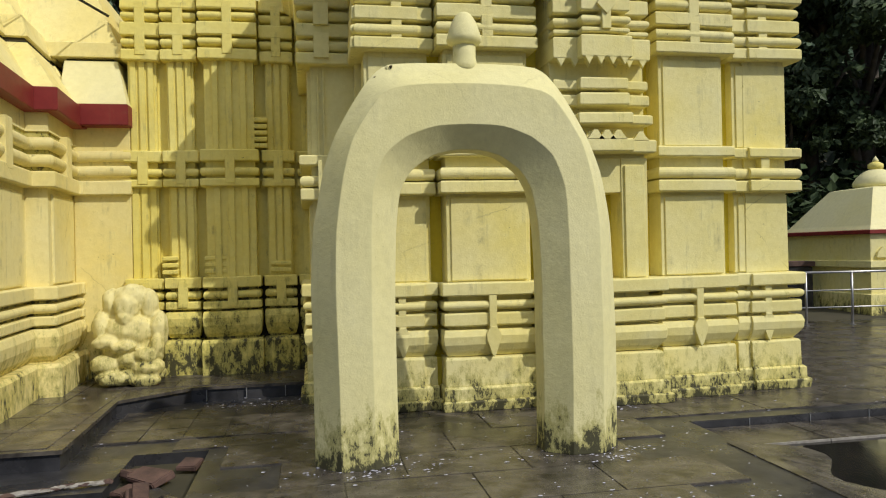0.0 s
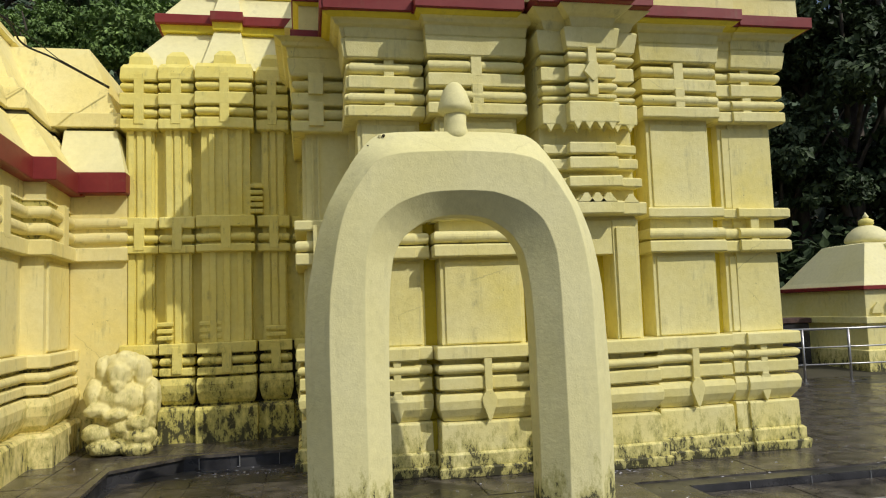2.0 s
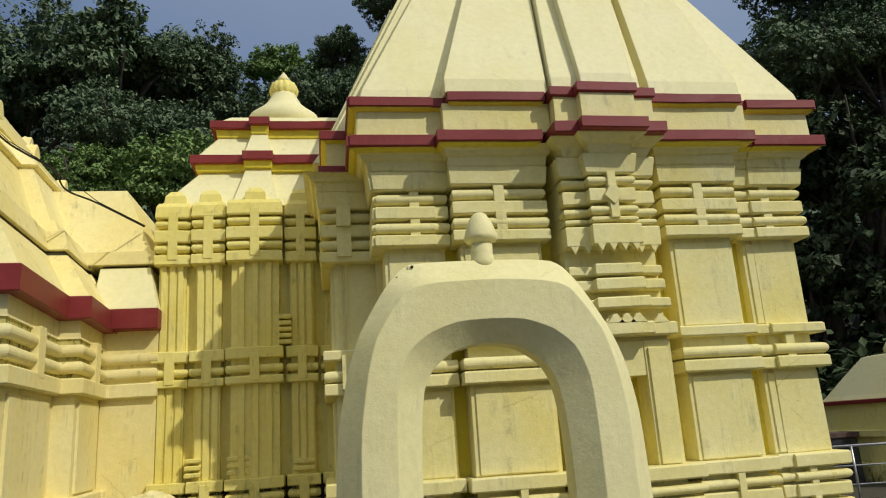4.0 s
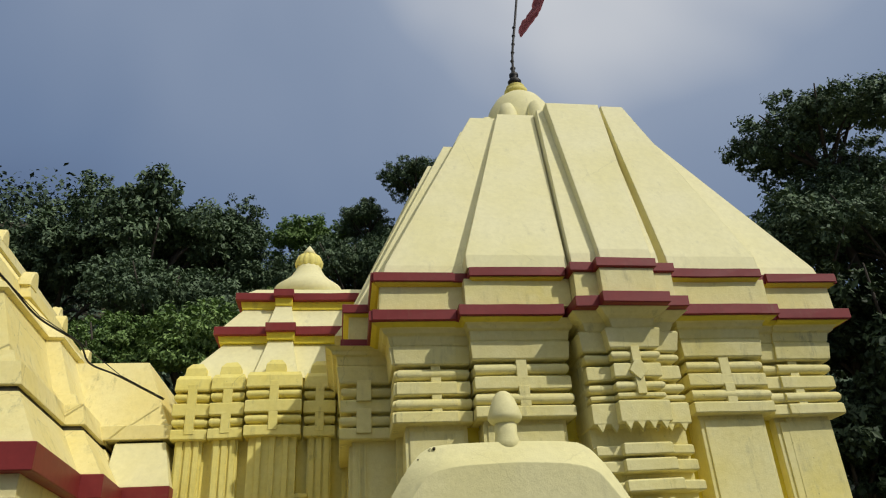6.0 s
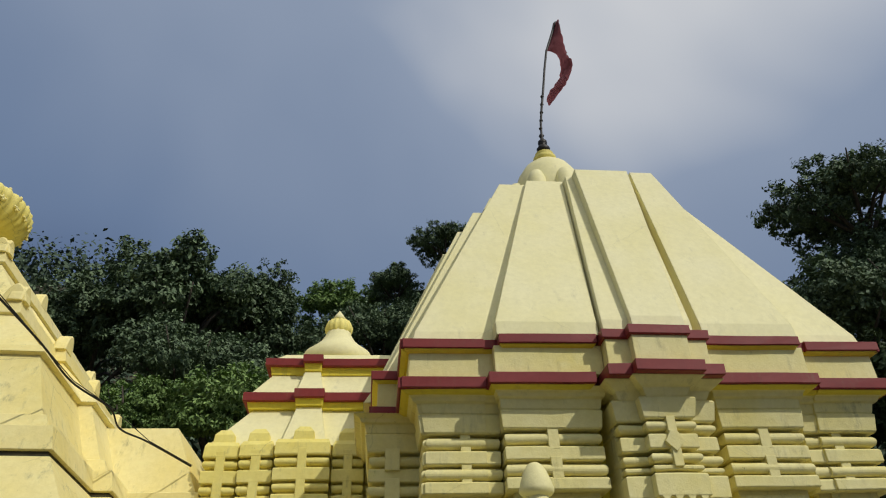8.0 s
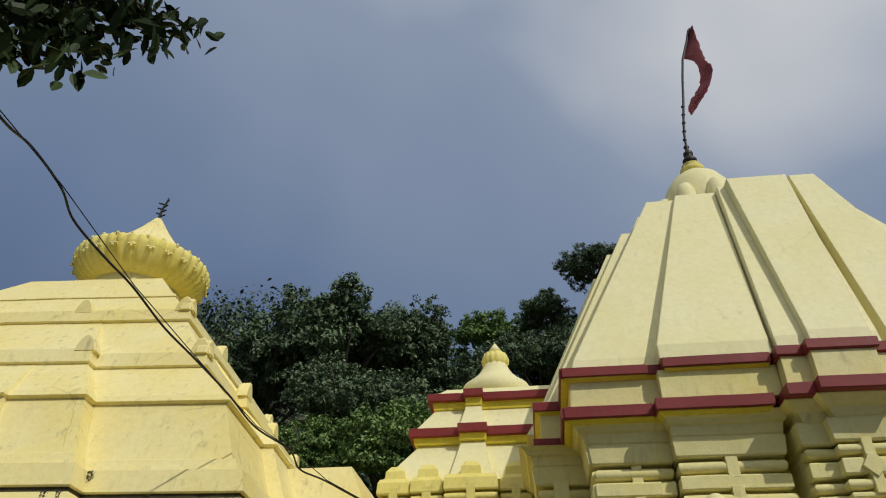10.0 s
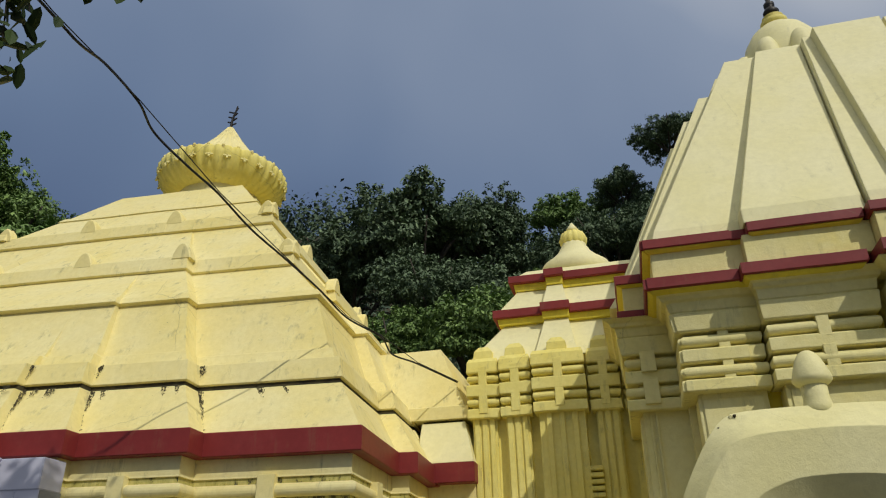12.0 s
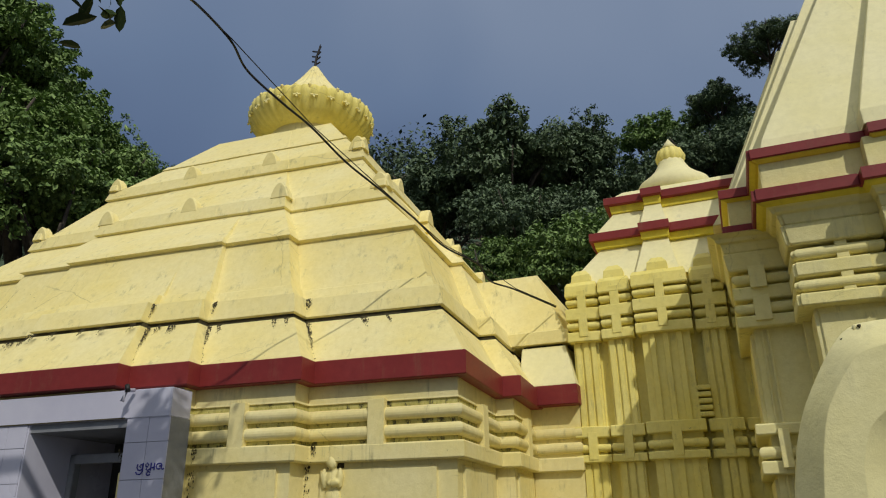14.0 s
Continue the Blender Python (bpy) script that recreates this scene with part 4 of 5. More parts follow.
for k in range(16):
    b = bmesh.new()
    r = rc.uniform(0.010, 0.026)
    bmesh.ops.create_icosphere(b, subdivisions=1, radius=r)
    for v in b.verts:
        v.co += noise.noise_vector(v.co * 30 + Vector((k, 0, 0))) * 0.012
    ob = part("plaster_crumb", b, ARCH if k % 3 else BLACK_BROWN, arch, "crumbled plaster with black moss")
    f = rc.random()
    ob.location = (-0.56 - 0.12 * f + rc.gauss(0, 0.012), -0.06 + rc.gauss(0, 0.012), 2.985 - 0.10 * f + rc.gauss(0, 0.008))

# ---- ground, platform, kerbs ----
# the court floor leaves out a broken pit and a sunken strip
XS, YS = [-16, -2.3, -0.98, -0.40, 3.78, 9.6, 16], [-14, 2.2, 4.30, 4.95, 5.70, 5.86, 17]
bm = bmesh.new()
for xa, xb in zip(XS, XS[1:]):
    for ya, yb in zip(YS, YS[1:]):
        xm, ym = (xa + xb) / 2, (ya + yb) / 2
        if (-0.98 < xm < -0.40 and 4.30 < ym < 5.86) or (-2.3 < xm < -0.98 and 4.30 < ym < 4.95) or (3.78 < xm < 9.6 and 2.2 < ym < 5.70):
            continue
        box(xa, xb, ya, yb, -0.4, -0.012, bm)
court = tagged(new("floor", to_mesh("floor", bm, SLATE)), "wet dark slate court floor with a broken pit", "floor", kind="structure")
part("pit_bed", box(-2.4, -0.3, 4.2, 5.9, -0.5, -0.13), RUBBLE, court, "broken brick bed of the pit")
part("sunken_strip", box(3.7, 9.7, 2.1, 5.75, -0.5, -0.085), WATER, court, "sunken wet strip of the court")
for x0, x1 in ((3.86, 4.70), (4.71, 5.60), (5.61, 6.50), (6.51, 7.40), (7.41, 9.5)):
    part("ledge_slab", box(x0, x1, 5.06, 5.64, -0.12, -0.068, None, 0.004), WET, court)
    part("ledge_nosing", box(x0, x1, 5.045, 5.058, -0.12, -0.066), MORTAR, court, "pale mortar nosing")
part("shore", loft([[(3.70, y, -0.10), (4.30 + 0.16 * math.sin(2.7 * y) + 0.08 * math.sin(7.1 * y), y, -0.084), (3.79, y, -0.003), (3.70, y, -0.003)] for y in [2.2 + 0.12 * k for k in range(24)]]), WET, court, "sloping wet edge of the puddle")
part("kerb", box(3.78, 9.6, 5.655, 5.70, -0.09, -0.004, None, 0.006), SLATE, court)
for k in range(5):
    part("riser_joint", box(4.35 + 0.62 * k, 4.356 + 0.62 * k, 5.648, 5.66, -0.085, -0.008), GREYP, court, "pale grout line")
rr = random.Random(9)
for k in range(26):
    x, y = (rr.uniform(-0.92, -0.46), rr.uniform(4.4, 5.75)) if k < 15 else (rr.uniform(-2.2, -1.0), rr.uniform(4.45, 4.9))
    sx, sy = rr.uniform(0.06, 0.20), rr.uniform(0.04, 0.12)
    b = box(-sx, sx, -sy, sy, -0.02, 0.025, None, 0.008)
    for v in b.verts:
        v.co += noise.noise_vector(v.co * 9 + Vector((k, 0, 0))) * 0.03
    ob = tagged(new("rubble_piece", to_mesh("rubble_piece", b, RUBBLE if k % 3 else SLATE)), "broken brown slab fragment lying in the pit", "rubble", "rubble in the pit")
    ob.location, ob.rotation_euler = (x, y, -0.10 + 0.03 * (k % 3)), (rr.uniform(-0.2, 0.2), rr.uniform(-0.2, 0.2), rr.uniform(0, 3))
plat = tagged(new("pavement", None), "raised dark slate platform along the hall", "platform", kind="structure")
P_OUT = [(-16, 5.56), (-1.44, 5.56), (-1.50, 7.41), (-0.86, 7.92), (1.2, 7.97), (1.2, 12.0), (-16, 12.0)]
part("platform_slab", loft([[(x, y, z) for x, y in P_OUT] for z in (-0.05, 0.118)]), SLATE, plat)
P_IN = [(x + (0.0 if x < -10 or x > 1 else 0.025), y - (0.025 if y < 11 else 0)) for x, y in P_OUT]
part("platform_coping", loft([[(x, y, z) for x, y in P_IN] for z in (0.118, 0.145, 0.15)]), WET, plat)

# ---- statue, rubble ----
def clump(parts_list, mat, name, seed=1, amp=0.03, freq=9.0, voxel=0.022):
    bm = bmesh.new()
    for (x, y, z), (a, b, c) in parts_list:
        m = Matrix.Translation((x, y, z)) @ Matrix.Diagonal((a, b, c, 1))
        bmesh.ops.create_icosphere(bm, subdivisions=3, radius=1, matrix=m)
    for v in bm.verts:
        v.co += noise.noise_vector(v.co * freq + Vector((seed, 0, 0))) * amp + noise.noise_vector(v.co * freq * 2.7) * amp * 0.5
    # one skin over all the lumps
    raw = new("raw", to_mesh("raw", bm, mat, True))
    skin = raw.modifiers.new("skin", "REMESH")
    skin.mode, skin.voxel_size, skin.use_smooth_shade = "VOXEL", voxel, True
    me = bpy.data.meshes.new_from_object(raw.evaluated_get(bpy.context.evaluated_depsgraph_get()))
    me.name = name
    bpy.data.objects.remove(raw)
    return me


LION = [((0, 0.05, 0.40), (0.33, 0.26, 0.44)), ((0, 0, 0.12), (0.37, 0.28, 0.13)), ((-0.02, -0.06, 0.62), (0.29, 0.20, 0.20)),
        ((0.0, 0.0, 1.00), (0.20, 0.18, 0.15)), ((-0.02, -0.12, 0.90), (0.13, 0.13, 0.17)), ((-0.03, -0.19, 0.78), (0.09, 0.08, 0.08)), ((-0.20, 0.0, 0.93), (0.11, 0.14, 0.18)), ((0.19, 0.0, 0.90), (0.11, 0.14, 0.20)), ((0.02, -0.02, 1.10), (0.12, 0.12, 0.05)),
        ((-0.30, -0.05, 0.66), (0.11, 0.15, 0.20)), ((0.30, -0.05, 0.62), (0.11, 0.15, 0.22)), ((-0.22, -0.20, 0.52), (0.16, 0.09, 0.08)), ((-0.04, -0.24, 0.46), (0.14, 0.08, 0.07)), ((0.30, -0.16, 0.44), (0.08, 0.10, 0.16)), ((0.20, -0.22, 0.36), (0.13, 0.09, 0.08)),
        ((-0.24, -0.16, 0.27), (0.18, 0.14, 0.11)), ((0.20, -0.18, 0.22), (0.19, 0.14, 0.11)), ((-0.14, -0.24, 0.12), (0.20, 0.10, 0.08)), ((0.18, -0.24, 0.08), (0.17, 0.10, 0.08)), ((-0.02, -0.20, 0.32), (0.10, 0.10, 0.10))]
lion = new("guardian_statue", clump(LION, STATUE, "guardian_statue", 3, 0.022, 10.0, 0.013))
lion.location = (-1.57, 8.42, 0.13)
tagged(lion, "weathered yellow painted guardian statue crouching on the platform", "statue")
relief = new("relief_figure", clump([((0, 0, 0.0), (0.085, 0.06, 0.13)), ((0, -0.03, 0.17), (0.06, 0.06, 0.075)), ((0, 0.0, 0.23), (0.07, 0.05, 0.04)), ((-0.09, -0.02, 0.02), (0.035, 0.04, 0.10)), ((0.09, -0.02, 0.02), (0.035, 0.04, 0.10)), ((0.04, -0.06, -0.03), (0.07, 0.03, 0.035)), ((0, 0, -0.2), (0.10, 0.06, 0.14))], STATUE, "relief_figure", 5, 0.012, 14, 0.012))
relief.location = (-3.66, 6.20, 2.16)
part("backing", box(-0.10, 0.10, 0.02, 0.06, -0.34, 0.27, None, 0.015), BLACK_BROWN, relief, "flat black backing")
tagged(relief, "small yellow carved figure on the hall wall", "statue")

# slabs on the platform, and the tiles before its inner edge
def flag_stones(parent, x0, x1, y0, y1, w, d, z, mat, inside, seed):
    rs = random.Random(seed)
    me = to_mesh("slab", box(-w / 2 + 0.004, w / 2 - 0.004, -d / 2 + 0.004, d / 2 - 0.004, -0.02, 0.0, None, 0.003), mat)
    for j in range(int((y1 - y0) / d)):
        for i in range(int((x1 - x0) / w)):
            x, y = x0 + w * (i + 0.5), y0 + d * (j + 0.5)
            if inside(x, y):
                ob = part("slab", me, None, parent)
                ob.location = (x, y, z + rs.uniform(0.0, 0.002))
                ob.rotation_euler = (rs.uniform(-0.002, 0.002), rs.uniform(-0.002, 0.002), 0)


flag_stones(plat, -4.24, -1.54, 5.60, 8.6, 0.45, 0.60, 0.154, WET, lambda x, y: x < -1.7 or y > 7.7, 2)
flag_stones(plat, -1.5, 0.3, 8.0, 9.2, 0.45, 0.60, 0.154, WET, lambda x, y: True, 3)
flag_stones(court, -1.40, 0.40, 6.24, 7.44, 0.36, 0.40, 0.006, WET, lambda x, y: True, 4)
for k in range(5):
    part("riser_joint", box(-0.70 + 0.42 * k, -0.694 + 0.42 * k, 7.905 + 0.012 * k - 0.02, 7.95, 0.0, 0.118), GREYP, plat, "pale grout line")

# pale broken mortar along the edge of the pit
rm = random.Random(8)
for (xa, ya), (xb, yb), n in (((-1.85, 4.90), (-0.98, 5.14), 22),):
    for k in range(n):
        f = (k + rm.uniform(0.2, 0.8)) / n
        w, d = rm.uniform(0.04, 0.11), rm.uniform(0.010, 0.040)
        b = bmesh.new()
        bmesh.ops.create_icosphere(b, subdivisions=2, radius=1, matrix=Matrix.Diagonal((w, d, 0.012, 1)))
        for v in b.verts:
            v.co += noise.noise_vector(v.co * 40 + Vector((k, n, 0))) * 0.012
        bit = part("mortar_crumb", b, MORTAR if k % 3 else RUBBLE, court)
        bit.location = (xa + (xb - xa) * f, ya + (yb - ya) * f + rm.gauss(0, 0.02), 0.008)
        bit.rotation_euler = (0, 0, math.atan2(yb - ya, xb - xa) + rm.uniform(-0.3, 0.3))


# ---- hillside ----
def terrain(x, y):
    d = max(0.0, y - 17.5) + 0.6 * max(0.0, -14.5 - x)
    z = -0.10 + 0.46 * d * min(1.0, d / 14.0) + 14.0 * math.exp(-((x + 33) ** 2 + (y - 80) ** 2) / 300)
    z = z if z < 60 else 60 + 8 * (1 - math.exp(-(z - 60) / 20))
    return z + (2.2 * noise.noise(Vector((x / 26, y / 26, 0))) + 5.0 * noise.noise(Vector((x / 70, y / 70, 4)))) * min(1.0, d / 30)


GX = [-300 + 10 * i for i in range(61)]
GY = [-200 + 10 * i for i in range(56)]
verts_g = [(x, y, terrain(x, y)) for y in GY for x in GX]
faces_g = [(j * 61 + i, j * 61 + i + 1, (j + 1) * 61 + i + 1, (j + 1) * 61 + i) for j in range(55) for i in range(60)]
me_g = bpy.data.meshes.new("ground")
me_g.from_pydata(verts_g, [], faces_g)
me_g.materials.append(SOIL)
ground = tagged(new("ground", me_g), "dark earth and wooded hillside around the temple", "ground", kind="structure")


# ---- trees ----
def leaf_mesh(name, centres, normals, size, mat, rng, long=1.9):
    """Folded leaves, two faces each, at the given places."""
    n = len(centres)
    d = normals + rng.normal(0, 0.55, (n, 3))
    d /= np.linalg.norm(d, axis=1)[:, None] + 1e-9
    a = np.cross(d, rng.normal(0, 1, (n, 3)))
    a /= np.linalg.norm(a, axis=1)[:, None] + 1e-9
    a[:, 2] -= 0.35
    b = np.cross(d, a)
    s = (size * rng.uniform(0.6, 1.35, n))[:, None]
    p0 = centres - a * s * long * 0.5
    p1 = centres + b * s * 0.5 + d * s * 0.12
    p2 = centres + a * s * long * 0.5
    p3 = centres - b * s * 0.5 + d * s * 0.12
    v = np.stack([p0, p1, p2, p3], 1).reshape(-1, 3)
    f = np.arange(4 * n).reshape(n, 4)
    tri = np.concatenate([f[:, [0, 1, 2]], f[:, [0, 2, 3]]])
    me = bpy.data.meshes.new(name)
    me.from_pydata(v.tolist(), [], tri.tolist())
    me.materials.append(mat)
    return me


def broad_leaves(name, centres, normals, size, mat, rng, long):
    """Rounded leaves folded along the midrib, eight corners each."""
    n = len(centres)
    d = normals + rng.normal(0, 0.55, (n, 3))
    d /= np.linalg.norm(d, axis=1)[:, None] + 1e-9
    a = np.cross(d, rng.normal(0, 1, (n, 3)))
    a[:, 2] -= 0.5
    a /= np.linalg.norm(a, axis=1)[:, None] + 1e-9
    b = np.cross(d, a)
    s = (size * rng.uniform(0.65, 1.3, n))[:, None]
    rows = [centres + s * (a * long * u + b * w + d * h) for u, w, h in
            ((-0.5, 0, 0), (-0.28, 0.36, 0.1), (0.08, 0.5, 0.12), (0.36, 0.30, 0.02), (0.52, 0, -0.08), (0.36, -0.30, 0.02), (0.08, -0.5, 0.12), (-0.28, -0.36, 0.1))]
    v = np.stack(rows, 1).reshape(-1, 3)
    f = np.arange(8 * n).reshape(n, 8)
    quads = np.concatenate([f[:, [0, 1, 2, 4]], f[:, [2, 3, 4, 4]], f[:, [0, 4, 6, 7]], f[:, [4, 5, 6, 6]]])
    me = bpy.data.meshes.new(name)
    me.from_pydata(v.tolist(), [], [q[:3] if q[3] == q[2] else q for q in quads.tolist()])
    me.materials.append(mat)
    return me


def crown_points(rng, radius, flat, lobes, clumps, per, lobe_r=0.36):
    """Places and outward directions of leaves in a crown of uneven lobes, each of many tufts, round (0, 0, 0)."""
    cs, ns = [], []
    for k in range(lobes):
        v = rng.normal(0, 1, 3)
        v /= np.linalg.norm(v)
        if v[2] < -0.35:
            v[2] *= -0.6
        c0 = v * radius * rng.uniform(0.35, 0.80) * np.array([1, 1, flat])
        r0 = radius * lobe_r * rng.uniform(0.65, 1.2)
        for q in range(clumps):
            w = rng.normal(0, 1, 3)
            w /= np.linalg.norm(w)
            w[2] = w[2] if w[2] > -0.4 else -0.4
            c = c0 + w * r0 * rng.uniform(0.55, 1.12) * np.array([1, 1, 0.75])
            t = rng.normal(0, 1, (per, 3))
            t /= np.linalg.norm(t, axis=1)[:, None]
            tr = radius * 0.085 * rng.uniform(0.6, 1.5)
            cs.append(c + t * tr * rng.uniform(0.3, 1.0, (per, 1)) * np.array([1, 1, 0.7]))
            ns.append(t * 0.5 + w * 0.5 + np.array([0, 0, 0.75]))
    return np.concatenate(cs), np.concatenate(ns)


def tree_parts(seed, radius, flat, height, lobes, clumps, per, leaf, mat):
    """Trunk with limbs and crown, the crown's middle at (0, 0, height)."""
    rng = np.random.default_rng(seed)
    bm = bmesh.new()
    top = height - 0.25 * radius
    bend = [(0, 0, -1.5), (0.02 * height, 0, 0.2 * height), (-0.03 * height, 0.03 * height, 0.55 * height), (0, 0, top)]
    tube(bend, 0.035 * height * 0.55 + 0.10, 9, bm, 0.10)
    for k in range(9):
        a = 2.4 * k + rng.uniform(-0.3, 0.3)
        z0 = height - radius * flat * rng.uniform(0.5, 1.0)
        z1 = height + radius * flat * rng.uniform(-0.3, 0.7)
        r = radius * rng.uniform(0.45, 0.85)
        tube([(0, 0, z0), (0.5 * r * math.cos(a), 0.5 * r * math.sin(a), (z0 + z1) / 2 + 0.1 * radius), (r * math.cos(a), r * math.sin(a), z1)], 0.13, 6, bm, 0.03)
    c, n = crown_points(rng, radius, flat, lobes, clumps, per)
    c[:, 2] += height
    return to_mesh("trunk", bm, BARK, True), leaf_mesh("crown", c, n, leaf, mat, rng)


KINDS = {
    "dark": tree_parts(11, 4.6, 0.85, 12.0, 28, 36, 44, 0.118, LEAF),
    "broad": tree_parts(12, 5.2, 0.72, 11.0, 26, 38, 44, 0.122, LEAF),
    "bright": tree_parts(13, 3.1, 0.85, 8.0, 22, 32, 44, 0.088, LEAF_B),
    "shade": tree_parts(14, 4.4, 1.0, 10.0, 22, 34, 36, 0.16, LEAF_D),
    "open": tree_parts(19, 4.4, 0.62, 12.0, 21, 34, 40, 0.11, LEAF),
}
LABELS = {"dark": "tall dark green mango tree on the wooded slope", "broad": "broad dark green tree rising behind the temple",
          "bright": "leafy bright green tree close behind the roofs", "shade": "deeply shaded dark tree beside the court", "open": "tall open-crowned tree with bare forked limbs"}


def plant(kind, x, y, z, size=1.0, turn=0.0):
    """A tree whose crown has its middle at (x, y, z)."""
    z += 0.019 * math.hypot(x, y)
    trunk, crown = KINDS[kind]
    h = {"dark": 12.0, "broad": 11.0, "bright": 8.0, "shade": 10.0, "open": 12.0}[kind] * size
    t = thing("tree", LABELS[kind], "tree", (x, y, z - h), "trees on the slope")
    t.scale = (size, size, size)
    t.rotation_euler = (0, 0, turn)
    part("trunk", trunk, None, t)
    part("crown", crown, None, t, "clumped leafy crown")
    foot = z - h - terrain(x, y)
    if foot > 0.5:
        b = tube([(0, 0, (-foot - 1.5) / size), (0.1, 0, -foot / 2 / size), (0, 0, 0)], 0.36, 8)
        part("trunk_base", b, BARK, t, smooth=True)


for args in (("dark", -8.6, 30.3, 16.8, 1.02, 0.0), ("broad", -12.6, 31.5, 16.0, 0.85, 1.0), ("dark", -5.4, 31.9, 17.9, 0.6, 2.0), ("broad", -7.2, 28.0, 13.0, 0.7, 3.0),
             ("bright", -4.6, 23.2, 9.2, 0.9, 0.5), ("bright", -1.5, 24.5, 10.6, 0.75, 2.2), ("bright", -7.6, 23.5, 9.4, 0.7, 4.0),
             ("bright", -1.9, 35.4, 19.6, 0.85, 1.2), ("open", 1.4, 33.5, 20.2, 0.46, 0.4), ("open", 3.9, 31.3, 21.8, 0.44, 1.4), ("dark", 2.6, 34.0, 18.4, 0.5, 3.4), ("broad", 0.8, 32.5, 16.8, 0.62, 2.4), ("dark", -3.6, 33.5, 15.5, 0.8, 5.0),
             ("open", 17.9, 19.8, 16.6, 0.74, 0.9), ("broad", 18.6, 19.0, 12.4, 0.6, 1.9), ("broad", 19.2, 21.0, 14.0, 0.62, 0.2), ("dark", 16.6, 20.5, 12.0, 0.72, 2.8), ("shade", 17.5, 19.4, 8.0, 0.8, 0.0), ("shade", 15.6, 20.5, 4.8, 0.7, 1.1), ("shade", 20.5, 20.0, 4.0, 0.9, 2.0), ("shade", 22.5, 21.0, 10.0, 0.9, 3.0), ("shade", 13.0, 22.0, 6.5, 0.7, 4.0),
             ("bright", -27.0, 15.0, 21.4, 1.1, 0.3), ("bright", -26.5, 21.0, 16.0, 1.05, 1.3), ("bright", -36.0, 32.0, 22.4, 1.1, 2.3), ("bright", -23.5, 16.6, 13.0, 1.3, 3.3), ("dark", -31.0, 27.0, 18.5, 0.75, 4.3), ("bright", -24.5, 19.5, 13.0, 0.9, 0.1), ("bright", -26.0, 15.2, 18.4, 1.2, 0.7), ("bright", -24.6, 17.6, 16.0, 1.0, 1.7), ("bright", -22.8, 19.6, 13.4, 1.2, 2.7), ("bright", -22.0, 16.8, 11.6, 1.2, 3.7), ("bright", -28.0, 18.6, 18.0, 1.4, 4.7), ("bright", -24.2, 14.6, 14.0, 1.3, 5.7), ("bright", -29.5, 24.5, 18.2, 1.02, 0.9), ("dark", -44.0, 43.0, 27.5, 0.7, 5.3)):
    plant(*args)

# woods that cover the slopes
rng_w = np.random.default_rng(5)
wc, wnm = [], []
for k in range(1900):
    x, y = rng_w.uniform(-105, 45), rng_w.uniform(28, 135)
    if y < 40 and -16 < x < 9 and rng_w.random() < 0.3:
        continue
    z = terrain(x, y)
    r = rng_w.uniform(1.8, 3.6) * (0.75 + y / 160)
    w = rng_w.normal(0, 1, (84, 3))
    w /= np.linalg.norm(w, axis=1)[:, None]
    wc.append(np.array([x, y, z + r * 0.9]) + w * r * rng_w.uniform(0.7, 1.05, (84, 1)))
    wnm.append(w + np.array([0, 0, 0.5]))
woods = new("hillside_woods", leaf_mesh("hillside_woods", np.concatenate(wc), np.concatenate(wnm), 0.38, HILL, rng_w, 1.5))
tagged(woods, "dense hazy green woods on the far slope", "woods", kind="stuff")
# undergrowth behind the court
uc, un = [], []
for k in range(420):
    x = rng_w.uniform(-20, 30)
    y = rng_w.uniform(18.5, 27)
    if k % 3 == 0:
        x, y = rng_w.uniform(12.5, 26), rng_w.uniform(17.8, 24)
    r = rng_w.uniform(0.9, 1.9)
    w = rng_w.normal(0, 1, (120, 3))
    w /= np.linalg.norm(w, axis=1)[:, None]
    uc.append(np.array([x, y, terrain(x, y) + rng_w.uniform(0.4, 2.6)]) + w * r * rng_w.uniform(0.6, 1.05, (120, 1)))
    un.append(w + np.array([0, 0, 0.5]))
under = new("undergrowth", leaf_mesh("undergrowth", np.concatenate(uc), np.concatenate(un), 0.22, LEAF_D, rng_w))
tagged(under, "dark shaded undergrowth behind the court", "bushes", kind="stuff")

# ---- branch that hangs in overhead ----
branch = thing("overhanging_branch", "leafy branch hanging over the court, leaves darkened for shade", "branch", (-2.52, 2.2, 5.64))
rb = np.random.default_rng(21)
bm = bmesh.new()
lc, ln = [], []
tube([(-6.0, -3.0, -6.0), (-5.4, -2.6, -1.5), (-4.0, -1.6, 1.0), (-2.2, -0.8, 1.1), (-0.8, -0.3, 0.75), (0.2, 0.1, 0.45)], 0.17, 8, bm, 0.02)
ENDS = [(0.62, 0.55, 0.60), (0.45, 0.40, 0.30), (0.25, 0.22, -0.02), (0.55, 0.20, 0.85), (0.05, 0.0, 0.0), (-0.05, -0.15, -0.42), (-0.20, -0.25, -0.75), (-0.30, -0.31, -1.10), (0.10, 0.04, -0.22), (0.0, -0.05, -0.30), (0.17, 0.12, -0.12), (-0.26, -0.30, -1.02), (-0.35, -0.30, -0.30), (-0.10, 0.25, 0.35),
        (0.20, 0.35, 0.75), (-0.40, -0.10, 0.20), (0.0, 0.10, 0.70), (-0.60, -0.40, 0.1), (-0.5, -0.4, -0.6), (0.30, 0.05, 0.45)]
